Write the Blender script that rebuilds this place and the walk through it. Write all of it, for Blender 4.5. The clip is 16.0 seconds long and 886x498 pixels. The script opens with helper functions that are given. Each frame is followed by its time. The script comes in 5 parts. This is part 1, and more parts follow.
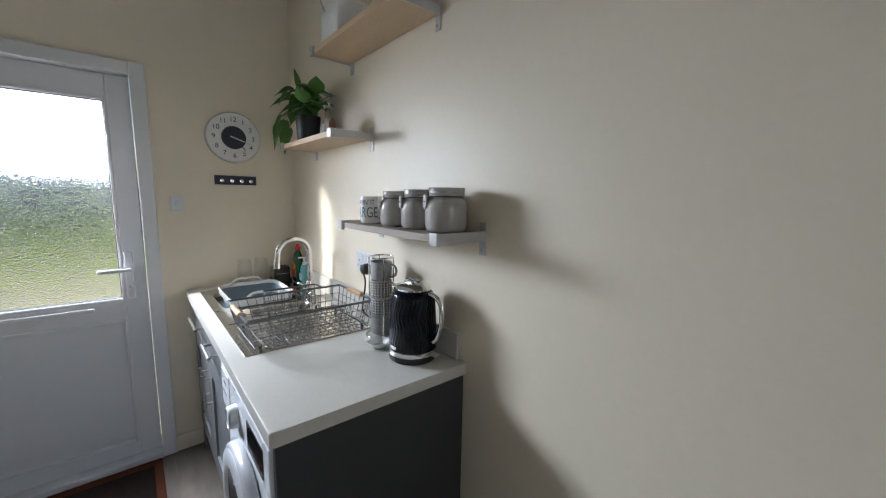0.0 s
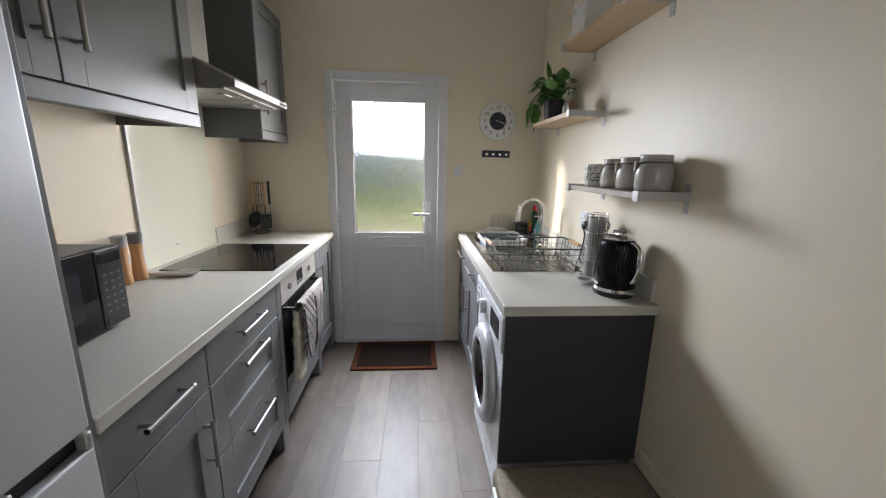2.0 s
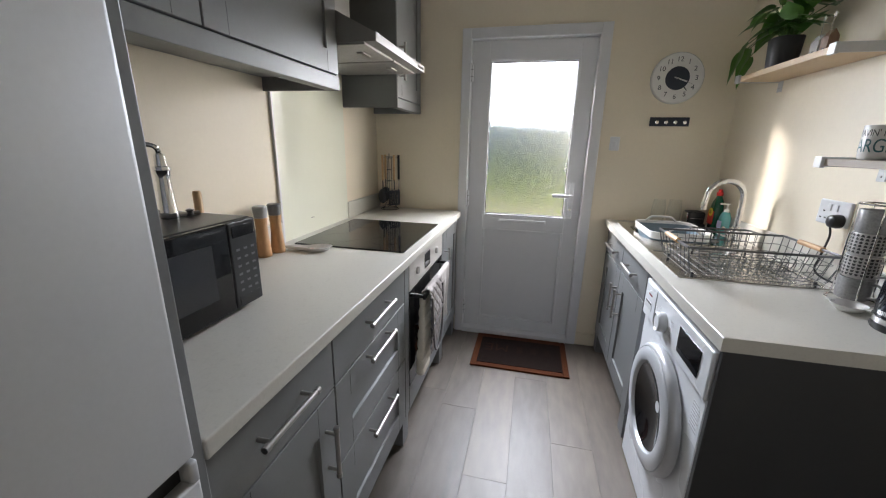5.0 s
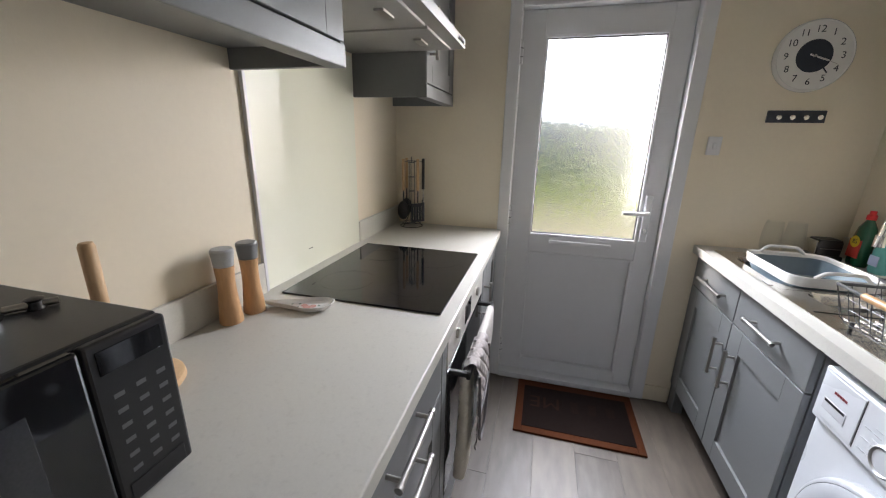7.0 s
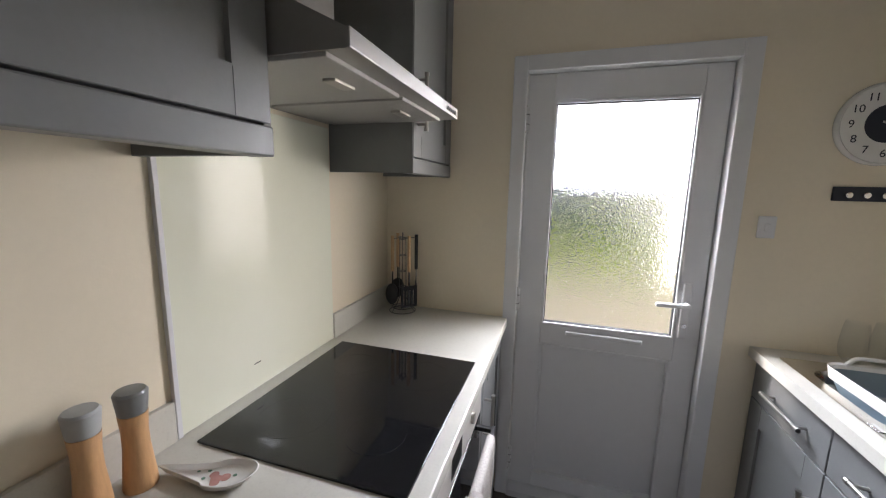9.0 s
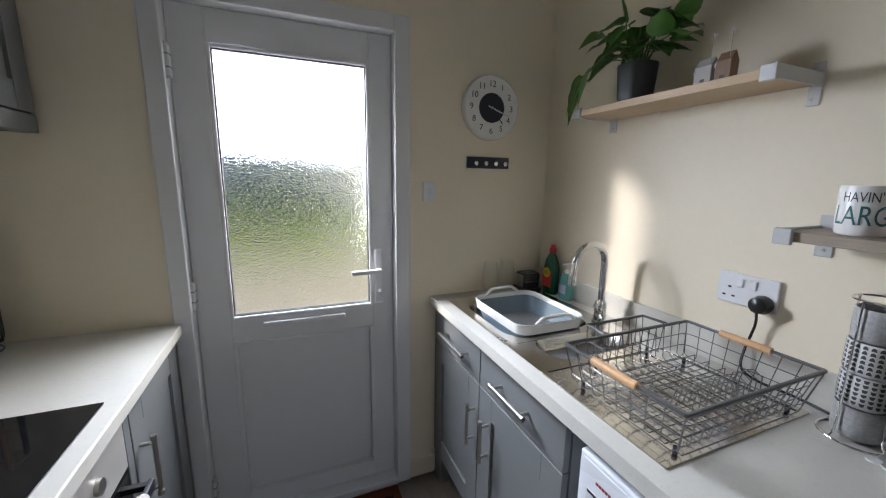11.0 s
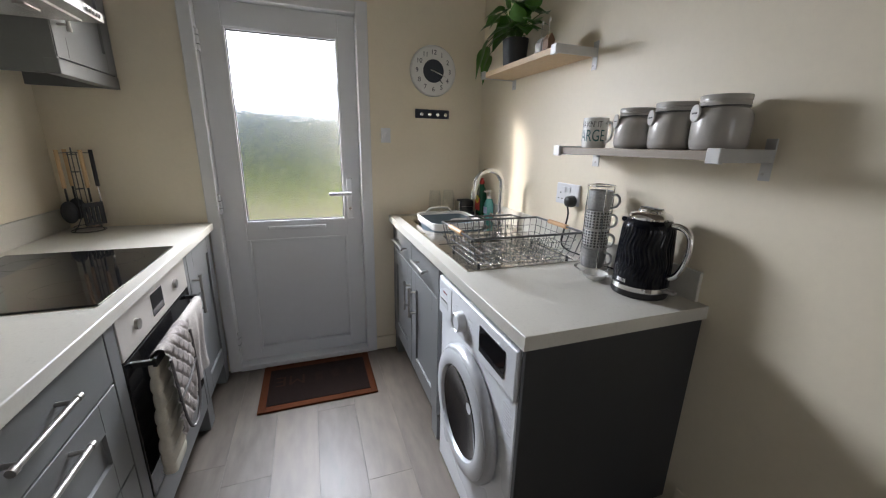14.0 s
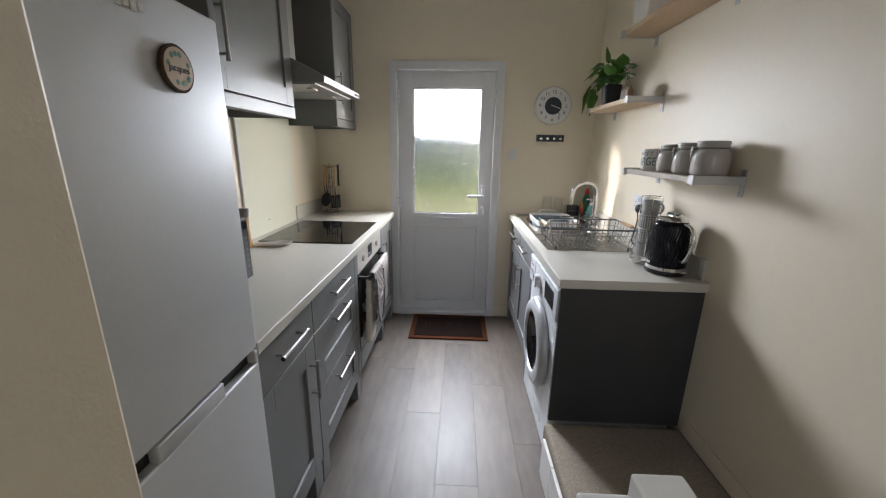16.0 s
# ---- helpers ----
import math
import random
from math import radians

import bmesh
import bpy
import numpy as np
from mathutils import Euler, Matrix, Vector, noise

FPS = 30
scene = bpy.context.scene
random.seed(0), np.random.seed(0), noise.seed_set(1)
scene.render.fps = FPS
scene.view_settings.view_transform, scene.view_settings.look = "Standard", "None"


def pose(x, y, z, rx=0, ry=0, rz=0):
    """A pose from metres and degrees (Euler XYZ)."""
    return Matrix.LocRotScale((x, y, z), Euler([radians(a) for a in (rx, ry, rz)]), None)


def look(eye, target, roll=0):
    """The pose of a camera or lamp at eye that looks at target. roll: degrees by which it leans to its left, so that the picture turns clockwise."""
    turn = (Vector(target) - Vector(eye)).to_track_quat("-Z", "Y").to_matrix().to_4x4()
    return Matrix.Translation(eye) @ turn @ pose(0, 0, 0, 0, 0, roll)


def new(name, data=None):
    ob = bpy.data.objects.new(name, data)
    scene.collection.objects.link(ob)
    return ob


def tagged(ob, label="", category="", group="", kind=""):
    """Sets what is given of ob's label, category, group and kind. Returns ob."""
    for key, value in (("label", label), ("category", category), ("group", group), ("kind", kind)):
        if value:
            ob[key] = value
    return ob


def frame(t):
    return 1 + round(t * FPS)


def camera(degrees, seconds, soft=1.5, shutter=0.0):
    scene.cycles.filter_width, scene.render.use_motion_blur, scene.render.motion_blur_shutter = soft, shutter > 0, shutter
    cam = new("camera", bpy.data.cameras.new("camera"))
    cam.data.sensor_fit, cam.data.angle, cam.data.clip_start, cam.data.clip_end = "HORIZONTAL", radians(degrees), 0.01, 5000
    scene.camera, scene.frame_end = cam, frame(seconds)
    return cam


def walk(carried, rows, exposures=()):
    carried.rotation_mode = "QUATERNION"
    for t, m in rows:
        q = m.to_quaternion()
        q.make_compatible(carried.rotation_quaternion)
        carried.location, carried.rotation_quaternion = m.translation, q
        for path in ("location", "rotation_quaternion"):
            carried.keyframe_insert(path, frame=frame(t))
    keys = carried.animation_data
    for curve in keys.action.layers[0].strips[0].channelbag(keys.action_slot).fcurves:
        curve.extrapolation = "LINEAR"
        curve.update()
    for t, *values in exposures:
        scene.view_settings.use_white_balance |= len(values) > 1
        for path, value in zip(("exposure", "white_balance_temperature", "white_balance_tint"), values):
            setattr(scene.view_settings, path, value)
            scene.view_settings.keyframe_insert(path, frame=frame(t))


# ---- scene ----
cam = camera(99.6, 16.0, soft=1.15)
PATH = [
    (0, (0.037, 0.035, 1.436), (1.303, 1.559, 1.159), 1.0),
    (0.5, (0.005, -0.049, 1.436), (0.841, 1.74, 1.117), 1.0),
    (1, (-0.05, -0.148, 1.433), (0.375, 1.772, 1.066), 1.2),
    (1.5, (-0.075, -0.288, 1.408), (0.116, 1.662, 1.006), 1.3),
    (2, (-0.093, -0.415, 1.407), (0.053, 1.532, 0.977), 1.2),
    (2.5, (-0.094, -0.474, 1.396), (0.013, 1.471, 0.941), 1.3),
    (3, (-0.108, -0.498, 1.395), (-0.044, 1.442, 0.917), 1.3),
    (3.5, (-0.145, -0.462, 1.389), (-0.15, 1.474, 0.887), 1.3),
    (4, (-0.183, -0.356, 1.387), (-0.298, 1.576, 0.884), 1.1),
    (4.5, (-0.207, -0.203, 1.38), (-0.463, 1.71, 0.857), 1.1),
    (5, (-0.261, -0.106, 1.355), (-0.687, 1.773, 0.817), 1.1),
    (7.3, (-0.521, 0.498, 1.403), (-1.028, 2.348, 0.836), 1.2),
    (7.5, (-0.517, 0.55, 1.431), (-1.052, 2.397, 0.882), 1.1),
    (8, (-0.519, 0.625, 1.5), (-1.179, 2.463, 1.07), 1.0),
    (8.2, (-0.523, 0.632, 1.519), (-1.232, 2.465, 1.148), 1.1),
    (10.3, (-0.442, 0.983, 1.436), (-0.226, 2.948, 1.134), 0.8),
    (10.5, (-0.418, 0.977, 1.432), (-0.018, 2.911, 1.116), 0.8),
    (11, (-0.336, 0.921, 1.433), (0.411, 2.739, 1.065), 0.9),
    (11.5, (-0.281, 0.812, 1.405), (0.639, 2.544, 1.012), 1.1),
    (12, (-0.248, 0.692, 1.364), (0.707, 2.4, 0.952), 1.1),
    (12.5, (-0.237, 0.591, 1.323), (0.714, 2.292, 0.874), 1.3),
    (13, (-0.234, 0.457, 1.286), (0.683, 2.167, 0.803), 1.2),
    (13.5, (-0.245, 0.313, 1.3), (0.594, 2.051, 0.778), 1.4),
    (14, (-0.212, 0.19, 1.336), (0.433, 2.005, 0.797), 1.2),
    (14.5, (-0.203, 0.012, 1.377), (0.092, 1.915, 0.837), 1.1),
    (15, (-0.229, -0.198, 1.39), (-0.238, 1.728, 0.85), 1.1),
    (15.5, (-0.217, -0.401, 1.405), (-0.302, 1.531, 0.894), 1.0),
    (16, (-0.193, -0.601, 1.419), (-0.266, 1.329, 0.899), 1.0),
]
EXPOSURES = [
    (0.0, -0.06, 5900, 12), (1.0, -0.08, 6260, 14), (3.5, -0.05, 6330, 14), (5.0, -0.05, 6310, 14), (7.5, -0.15, 6400, 17), (8.0, -0.26, 6430, 18),
    (10.5, -0.41, 6090, 14), (11.0, -0.51, 6020, 14), (11.5, -0.52, 6000, 14), (12.5, -0.44, 6100, 13), (13.5, -0.27, 6290, 14), (14.5, -0.16, 6340, 14), (16.0, -0.07, 6340, 14),
]
walk(cam, [(t, look(eye, target, roll)) for t, eye, target, roll in PATH], EXPOSURES)

# ---- light ----
SUN_AZ, SUN_EL = math.atan2(-0.88, 0.475), radians(20)
world = bpy.data.worlds.new("sky")
scene.world = world
world.use_nodes = True
wn = world.node_tree.nodes
sky = wn.new("ShaderNodeTexSky")
sky.sky_type, sky.sun_disc = "NISHITA", False
sky.sun_elevation, sky.sun_rotation = SUN_EL, SUN_AZ
world.node_tree.links.new(sky.outputs[0], wn["Background"].inputs[0])
wn["Background"].inputs[1].default_value = 0.15

sun = new("sun", bpy.data.lights.new("sun", "SUN"))
sun.data.energy, sun.data.angle, sun.data.color = 5.0, radians(4.0), (1.0, 0.93, 0.82)
sun.matrix_world = look((0, 0, 0), (0.88, -0.475, -math.tan(SUN_EL)))


def area_lamp(name, at, target, width, height, power, color):
    ob = new(name, bpy.data.lights.new(name, "AREA"))
    ob.data.shape, ob.data.size, ob.data.size_y = "RECTANGLE", width, height
    ob.data.energy, ob.data.color = power, color
    ob.matrix_world = look(at, target)
    return ob


door_light = area_lamp("door_daylight", (-0.29, 2.70, 1.74), (0.30, 0.55, -0.20), 0.66, 0.54, 48, (0.88, 0.94, 1.0))
door_light.data.spread = radians(116)
area_lamp("side_daylight", (0.48, 3.13, 1.42), (-1.33, 0.8, 1.15), 0.66, 0.95, 38, (1.0, 0.94, 0.82))
# unseen fill lamp behind, added to brighten the fridge and near walls
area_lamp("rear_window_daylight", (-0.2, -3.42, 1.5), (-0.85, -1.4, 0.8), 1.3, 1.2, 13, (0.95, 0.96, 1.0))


# ---- materials ----
def material(name, color, rough=0.5, metal=0.0, scale=40.0, vary=0.06, bump=0.0, bump_scale=None, stretch=(1, 1, 1), coat=0.0, big=1.5, piece=0.0):
    """A procedural surface: base colour varied at two scales, with fine relief."""
    m = bpy.data.materials.new(name)
    m.use_nodes = True
    n, l = m.node_tree.nodes, m.node_tree.links
    b = n["Principled BSDF"]
    b.inputs["Roughness"].default_value, b.inputs["Metallic"].default_value = rough, metal
    b.inputs["Coat Weight"].default_value = coat
    co = n.new("ShaderNodeTexCoord")
    mp = n.new("ShaderNodeMapping")
    mp.inputs["Scale"].default_value = stretch
    l.new(co.outputs["Object"], mp.inputs["Vector"])
    if piece:
        shift, grow = n.new("ShaderNodeObjectInfo"), n.new("ShaderNodeMath")
        grow.operation, grow.inputs[1].default_value = "MULTIPLY", 37.0
        l.new(shift.outputs["Random"], grow.inputs[0])
        l.new(grow.outputs[0], mp.inputs["Location"])
    fine, broad = n.new("ShaderNodeTexNoise"), n.new("ShaderNodeTexNoise")
    fine.inputs["Scale"].default_value, fine.inputs["Detail"].default_value = scale, 6
    broad.inputs["Scale"].default_value, broad.inputs["Detail"].default_value = big, 3
    l.new(mp.outputs[0], fine.inputs["Vector"])
    l.new(mp.outputs[0], broad.inputs["Vector"])
    add = n.new("ShaderNodeMath")
    add.operation = "ADD"
    l.new(fine.outputs["Fac"], add.inputs[0])
    l.new(broad.outputs["Fac"], add.inputs[1])
    last = add
    if piece:
        info, mul, plus = n.new("ShaderNodeObjectInfo"), n.new("ShaderNodeMath"), n.new("ShaderNodeMath")
        mul.operation, mul.inputs[1].default_value = "MULTIPLY", piece
        l.new(info.outputs["Random"], mul.inputs[0])
        plus.operation = "ADD"
        l.new(add.outputs[0], plus.inputs[0])
        l.new(mul.outputs[0], plus.inputs[1])
        last = plus
    mr = n.new("ShaderNodeMapRange")
    mr.inputs["From Min"].default_value, mr.inputs["From Max"].default_value = 0.6, 1.4 + piece
    mr.inputs["To Min"].default_value, mr.inputs["To Max"].default_value = 1 - vary, 1 + vary
    l.new(last.outputs[0], mr.inputs["Value"])
    mix = n.new("ShaderNodeMix")
    mix.data_type, mix.blend_type = "RGBA", "MULTIPLY"
    mix.inputs["Factor"].default_value = 1.0
    mix.inputs["A"].default_value = (*color, 1)
    l.new(mr.outputs[0], mix.inputs["B"])
    l.new(mix.outputs["Result"], b.inputs["Base Color"])
    rr = n.new("ShaderNodeMapRange")
    rr.inputs["To Min"].default_value, rr.inputs["To Max"].default_value = max(0.02, rough * 0.85), min(1.0, rough * 1.15)
    l.new(broad.outputs["Fac"], rr.inputs["Value"])
    l.new(rr.outputs[0], b.inputs["Roughness"])
    if bump:
        bn, tx = n.new("ShaderNodeBump"), n.new("ShaderNodeTexNoise")
        tx.inputs["Scale"].default_value, tx.inputs["Detail"].default_value = bump_scale or scale, 4
        l.new(mp.outputs[0], tx.inputs["Vector"])
        bn.inputs["Strength"].default_value, bn.inputs["Distance"].default_value = bump, 0.002
        l.new(tx.outputs["Fac"], bn.inputs["Height"])
        l.new(bn.outputs[0], b.inputs["Normal"])
    return m


def speckled(name, color, dark, scale, amount, rough):
    """Stone-effect laminate: a plain ground with darker and lighter flecks."""
    m = material(name, color, rough, 0, 220, 0.05, 0.04, 300)
    n, l = m.node_tree.nodes, m.node_tree.links
    b = n["Principled BSDF"]
    src = b.inputs["Base Color"].links[0].from_socket
    co, tx, rp, mix = n.new("ShaderNodeTexCoord"), n.new("ShaderNodeTexNoise"), n.new("ShaderNodeMapRange"), n.new("ShaderNodeMix")
    tx.inputs["Scale"].default_value, tx.inputs["Detail"].default_value = scale, 5
    l.new(co.outputs["Object"], tx.inputs["Vector"])
    rp.inputs["From Min"].default_value, rp.inputs["From Max"].default_value = 0.56, 0.72
    rp.inputs["To Max"].default_value = amount
    l.new(tx.outputs["Fac"], rp.inputs["Value"])
    mix.data_type = "RGBA"
    l.new(rp.outputs[0], mix.inputs["Factor"])
    l.new(src, mix.inputs["A"])
    mix.inputs["B"].default_value = (*dark, 1)
    l.new(mix.outputs["Result"], b.inputs["Base Color"])
    return m


def matte(*mats):
    for m in mats:
        m.node_tree.nodes["Principled BSDF"].inputs["Specular IOR Level"].default_value = 0.05


def glass(name, color=(1, 1, 1), rough=0.0, bump=0.0, scale=40.0):
    m = bpy.data.materials.new(name)
    m.use_nodes = True
    n, l = m.node_tree.nodes, m.node_tree.links
    b = n["Principled BSDF"]
    b.inputs["Base Color"].default_value = (*color, 1)
    b.inputs["Roughness"].default_value, b.inputs["IOR"].default_value = rough, 1.45
    b.inputs["Transmission Weight"].default_value = 1.0
    if bump:
        co, tx, bn = n.new("ShaderNodeTexCoord"), n.new("ShaderNodeTexVoronoi"), n.new("ShaderNodeBump")
        tx.feature, tx.inputs["Scale"].default_value = "SMOOTH_F1", scale
        l.new(co.outputs["Object"], tx.inputs["Vector"])
        bn.inputs["Strength"].default_value, bn.inputs["Distance"].default_value = bump, 0.004
        l.new(tx.outputs["Distance"], bn.inputs["Height"])
        l.new(bn.outputs[0], b.inputs["Normal"])
    return m


def glow(name, color, strength):
    m = bpy.data.materials.new(name)
    m.use_nodes = True
    b = m.node_tree.nodes["Principled BSDF"]
    b.inputs["Base Color"].default_value = (0, 0, 0, 1)
    b.inputs["Emission Color"].default_value, b.inputs["Emission Strength"].default_value = (*color, 1), strength
    return m


WALL = material("cream_wall_paint", (0.76, 0.682, 0.54), 0.5, 0, 60, 0.025, 0.12, 220)
CEIL = material("white_ceiling_paint", (0.8, 0.79, 0.76), 0.8, 0, 60, 0.03, 0.1, 200)
UPVC = material("white_plastic", (0.68, 0.685, 0.7), 0.3, 0, 30, 0.02, 0.02, 80)
GLOSS_WHITE = material("white_gloss_paint", (0.8, 0.79, 0.76), 0.35, 0, 30, 0.03, 0.05, 60)
GREY = material("grey_cabinet_paint", (0.16, 0.164, 0.166), 0.42, 0, 90, 0.04, 0.05, 200)
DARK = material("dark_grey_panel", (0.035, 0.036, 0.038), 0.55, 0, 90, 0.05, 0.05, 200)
VOID = material("dark_carcass", (0.03, 0.03, 0.03), 0.8, 0, 40, 0.1)
WORKTOP = speckled("pale_stone_laminate", (0.56, 0.543, 0.492), (0.44, 0.42, 0.38), 90, 0.3, 0.36)
STEEL = material("brushed_steel", (0.66, 0.64, 0.60), 0.2, 1, 60, 0.06, 0.05, 60, (1, 12, 1))
CHROME = material("chrome", (0.8, 0.8, 0.8), 0.08, 1, 20, 0.03)
NICKEL = material("satin_nickel", (0.42, 0.405, 0.38), 0.36, 1, 60, 0.05)
SILVER = material("silver_fridge_finish", (0.56, 0.57, 0.58), 0.52, 0.4, 120, 0.03, 0.03, 300)
BLACK = material("black_plastic", (0.015, 0.015, 0.016), 0.32, 0, 60, 0.1, 0.03, 200)
BLACK.node_tree.nodes["Principled BSDF"].inputs["Specular IOR Level"].default_value = 0.42
BLACK_GLASS = material("black_ceramic_glass", (0.008, 0.008, 0.009), 0.06, 0, 60, 0.1)
WIRE = material("black_coated_wire", (0.12, 0.122, 0.125), 0.32, 0.4, 60, 0.1)
APPLIANCE = material("white_enamel", (0.70, 0.72, 0.75), 0.28, 0, 40, 0.02)
OAK = material("pale_oak_board", (0.5, 0.36, 0.22), 0.5, 0, 30, 0.14, 0.1, 60, (8, 1, 8))
BEECH = material("beech_wood", (0.52, 0.3, 0.14), 0.45, 0, 30, 0.15, 0.08, 60, (6, 6, 1))
PALE_WOOD = material("pale_rubberwood", (0.6, 0.4, 0.22), 0.5, 0, 30, 0.12, 0.08, 60, (6, 6, 1))
FLOOR = material("limed_oak_laminate", (0.108, 0.086, 0.068), 0.47, 0, 7, 0.55, 0.06, 40, (4, 1, 1), 0, 2.2, 0.5)
CARPET = material("beige_carpet", (0.25, 0.215, 0.175), 0.95, 0, 110, 0.4, 1.0, 220)
COIR = material("brown_coir", (0.011, 0.007, 0.006), 0.95, 0, 300, 0.3, 0.9, 500)
RUST = material("rust_coir_border", (0.06, 0.02, 0.009), 0.95, 0, 300, 0.3, 0.9, 500)
matte(CARPET, COIR, RUST)
STONEWARE = material("grey_glazed_stoneware", (0.40, 0.38, 0.355), 0.22, 0, 30, 0.05)
INK0 = material("dark_scuff", (0.1, 0.1, 0.09), 0.6)
CERAMIC = material("white_ceramic", (0.78, 0.77, 0.75), 0.18, 0, 30, 0.03)
RUBBER = material("black_silicone", (0.02, 0.021, 0.024), 0.55, 0, 60, 0.1)
FROST = glass("obscure_glass", (0.97, 0.98, 1.0), 0.06, 0.55, 190)
CLEAR = bpy.data.materials.new("clear_glass")
CLEAR.use_nodes = True
cn, cl = CLEAR.node_tree.nodes, CLEAR.node_tree.links
cn.remove(cn["Principled BSDF"])
see, shine, rim_, mixed = cn.new("ShaderNodeBsdfTransparent"), cn.new("ShaderNodeBsdfGlossy"), cn.new("ShaderNodeLayerWeight"), cn.new("ShaderNodeMixShader")
see.inputs[0].default_value = (0.96, 0.97, 0.97, 1)
shine.inputs["Roughness"].default_value, rim_.inputs["Blend"].default_value = 0.03, 0.12
cl.new(rim_.outputs["Facing"], mixed.inputs[0])
cl.new(see.outputs[0], mixed.inputs[1])
cl.new(shine.outputs[0], mixed.inputs[2])
cl.new(mixed.outputs[0], cn["Material Output"].inputs["Surface"])
SPLASH = material("pale_green_back_painted_glass", (0.78, 0.79, 0.67), 0.06, 0, 20, 0.01, 0, None, (1, 1, 1), 0.0)
SPLASH.node_tree.nodes["Principled BSDF"].inputs["Specular IOR Level"].default_value = 0.3


# ---- building helpers ----
BASE = {}


def thing(name, base, label, category, group="", kind=""):
    """A top-level Empty at the thing's base; its parts are given in world metres."""
    ob = new(name)
    ob.empty_display_size = 0.05
    ob.location = base
    BASE[ob] = Vector(base)
    return tagged(ob, label, category, group, kind)


def part(name, bm, mat, parent=None, label="", smooth=False):
    me = bpy.data.meshes.new(name)
    base = BASE.get(parent, Vector((0, 0, 0)))
    bmesh.ops.translate(bm, verts=bm.verts, vec=-base)
    bmesh.ops.recalc_face_normals(bm, faces=bm.faces)
    bm.to_mesh(me)
    bm.free()
    me.materials.append(mat)
    if smooth:
        me.polygons.foreach_set("use_smooth", [True] * len(me.polygons))
        me.set_sharp_from_angle(angle=radians(38))
    ob = new(name, me)
    if parent:
        ob.parent = parent
        BASE[ob] = base
    return tagged(ob, label) if label else ob


def solid(name, bm, mat, label, category, group="", kind="", smooth=False, base=None):
    """A one-mesh thing, its origin at base."""
    ob = part(name, bm, mat, None, "", smooth)
    if base:
        ob.data.transform(Matrix.Translation(-Vector(base)))
        ob.location = base
    return tagged(ob, label, category, group, kind)


def structure(name, bm, mat, label, category):
    return tagged(part(name, bm, mat), label, category, "", "structure")


def box(x0, x1, y0, y1, z0, z1, bevel=0.0, bm=None, segments=2):
    out = bm or bmesh.new()
    vs = [out.verts.new((x, y, z)) for x in (x0, x1) for y in (y0, y1) for z in (z0, z1)]
    for f in ((0, 1, 3, 2), (4, 6, 7, 5), (0, 4, 5, 1), (2, 3, 7, 6), (0, 2, 6, 4), (1, 5, 7, 3)):
        out.faces.new([vs[i] for i in f])
    if bevel:
        es = list({e for v in vs for e in v.link_edges})
        bmesh.ops.bevel(out, geom=es, offset=bevel, segments=segments, profile=0.5, affect="EDGES")
    return out


def rod(a, b, r, bm=None, sides=12, r2=None):
    """A round bar from a to b, capped."""
    out = bm or bmesh.new()
    a, b = Vector(a), Vector(b)
    d = b - a
    m = Matrix.Translation((a + b) / 2) @ d.to_track_quat("Z", "Y").to_matrix().to_4x4()
    bmesh.ops.create_cone(out, cap_ends=True, segments=sides, radius1=r, radius2=r if r2 is None else r2, depth=d.length, matrix=m)
    return out


def tube(points, r, bm=None, sides=8, closed=False):
    """A bent bar along a run of points."""
    out = bm or bmesh.new()
    ps = [Vector(p) for p in points]
    n = len(ps)
    rings = []
    ref = None
    for i, p in enumerate(ps):
        if closed:
            d = ps[(i + 1) % n] - ps[i - 1]
        else:
            d = ps[min(i + 1, n - 1)] - ps[max(i - 1, 0)]
        d.normalize()
        if ref is None:
            ref = d.orthogonal().normalized()
        ref = (ref - d * ref.dot(d)).normalized()
        side = d.cross(ref)
        rings.append([out.verts.new(p + (ref * math.cos(a) + side * math.sin(a)) * r) for a in [2 * math.pi * k / sides for k in range(sides)]])
    for i in range(n if closed else n - 1):
        u, v = rings[i], rings[(i + 1) % n]
        for k in range(sides):
            out.faces.new((u[k], u[(k + 1) % sides], v[(k + 1) % sides], v[k]))
    if not closed:
        out.faces.new(rings[0][::-1])
        out.faces.new(rings[-1])
    return out


def lathe(profile, at=(0, 0, 0), sides=32, bm=None):
    """A turned shape: (radius, height) pairs round a vertical axis at at."""
    out = bm or bmesh.new()
    at = Vector(at)
    rings = []
    for r, z in profile:
        if r < 1e-5:
            rings.append([out.verts.new(at + Vector((0, 0, z)))])
        else:
            rings.append([out.verts.new(at + Vector((r * math.cos(a), r * math.sin(a), z))) for a in [2 * math.pi * k / sides for k in range(sides)]])
    for u, v in zip(rings, rings[1:]):
        for k in range(sides):
            q = [u[k % len(u)], u[(k + 1) % len(u)], v[(k + 1) % len(v)], v[k % len(v)]]
            q = [w for i, w in enumerate(q) if w not in q[:i]]
            if len(q) > 2:
                out.faces.new(q)
    return out


def extrude_y(profile, y0, y1, bm=None):
    """A prism along y of an (x, z) outline."""
    out = bm or bmesh.new()
    a = [out.verts.new((x, y0, z)) for x, z in profile]
    b = [out.verts.new((x, y1, z)) for x, z in profile]
    out.faces.new(a)
    out.faces.new(b[::-1])
    for i in range(len(a)):
        j = (i + 1) % len(a)
        out.faces.new((a[i], b[i], b[j], a[j]))
    return out


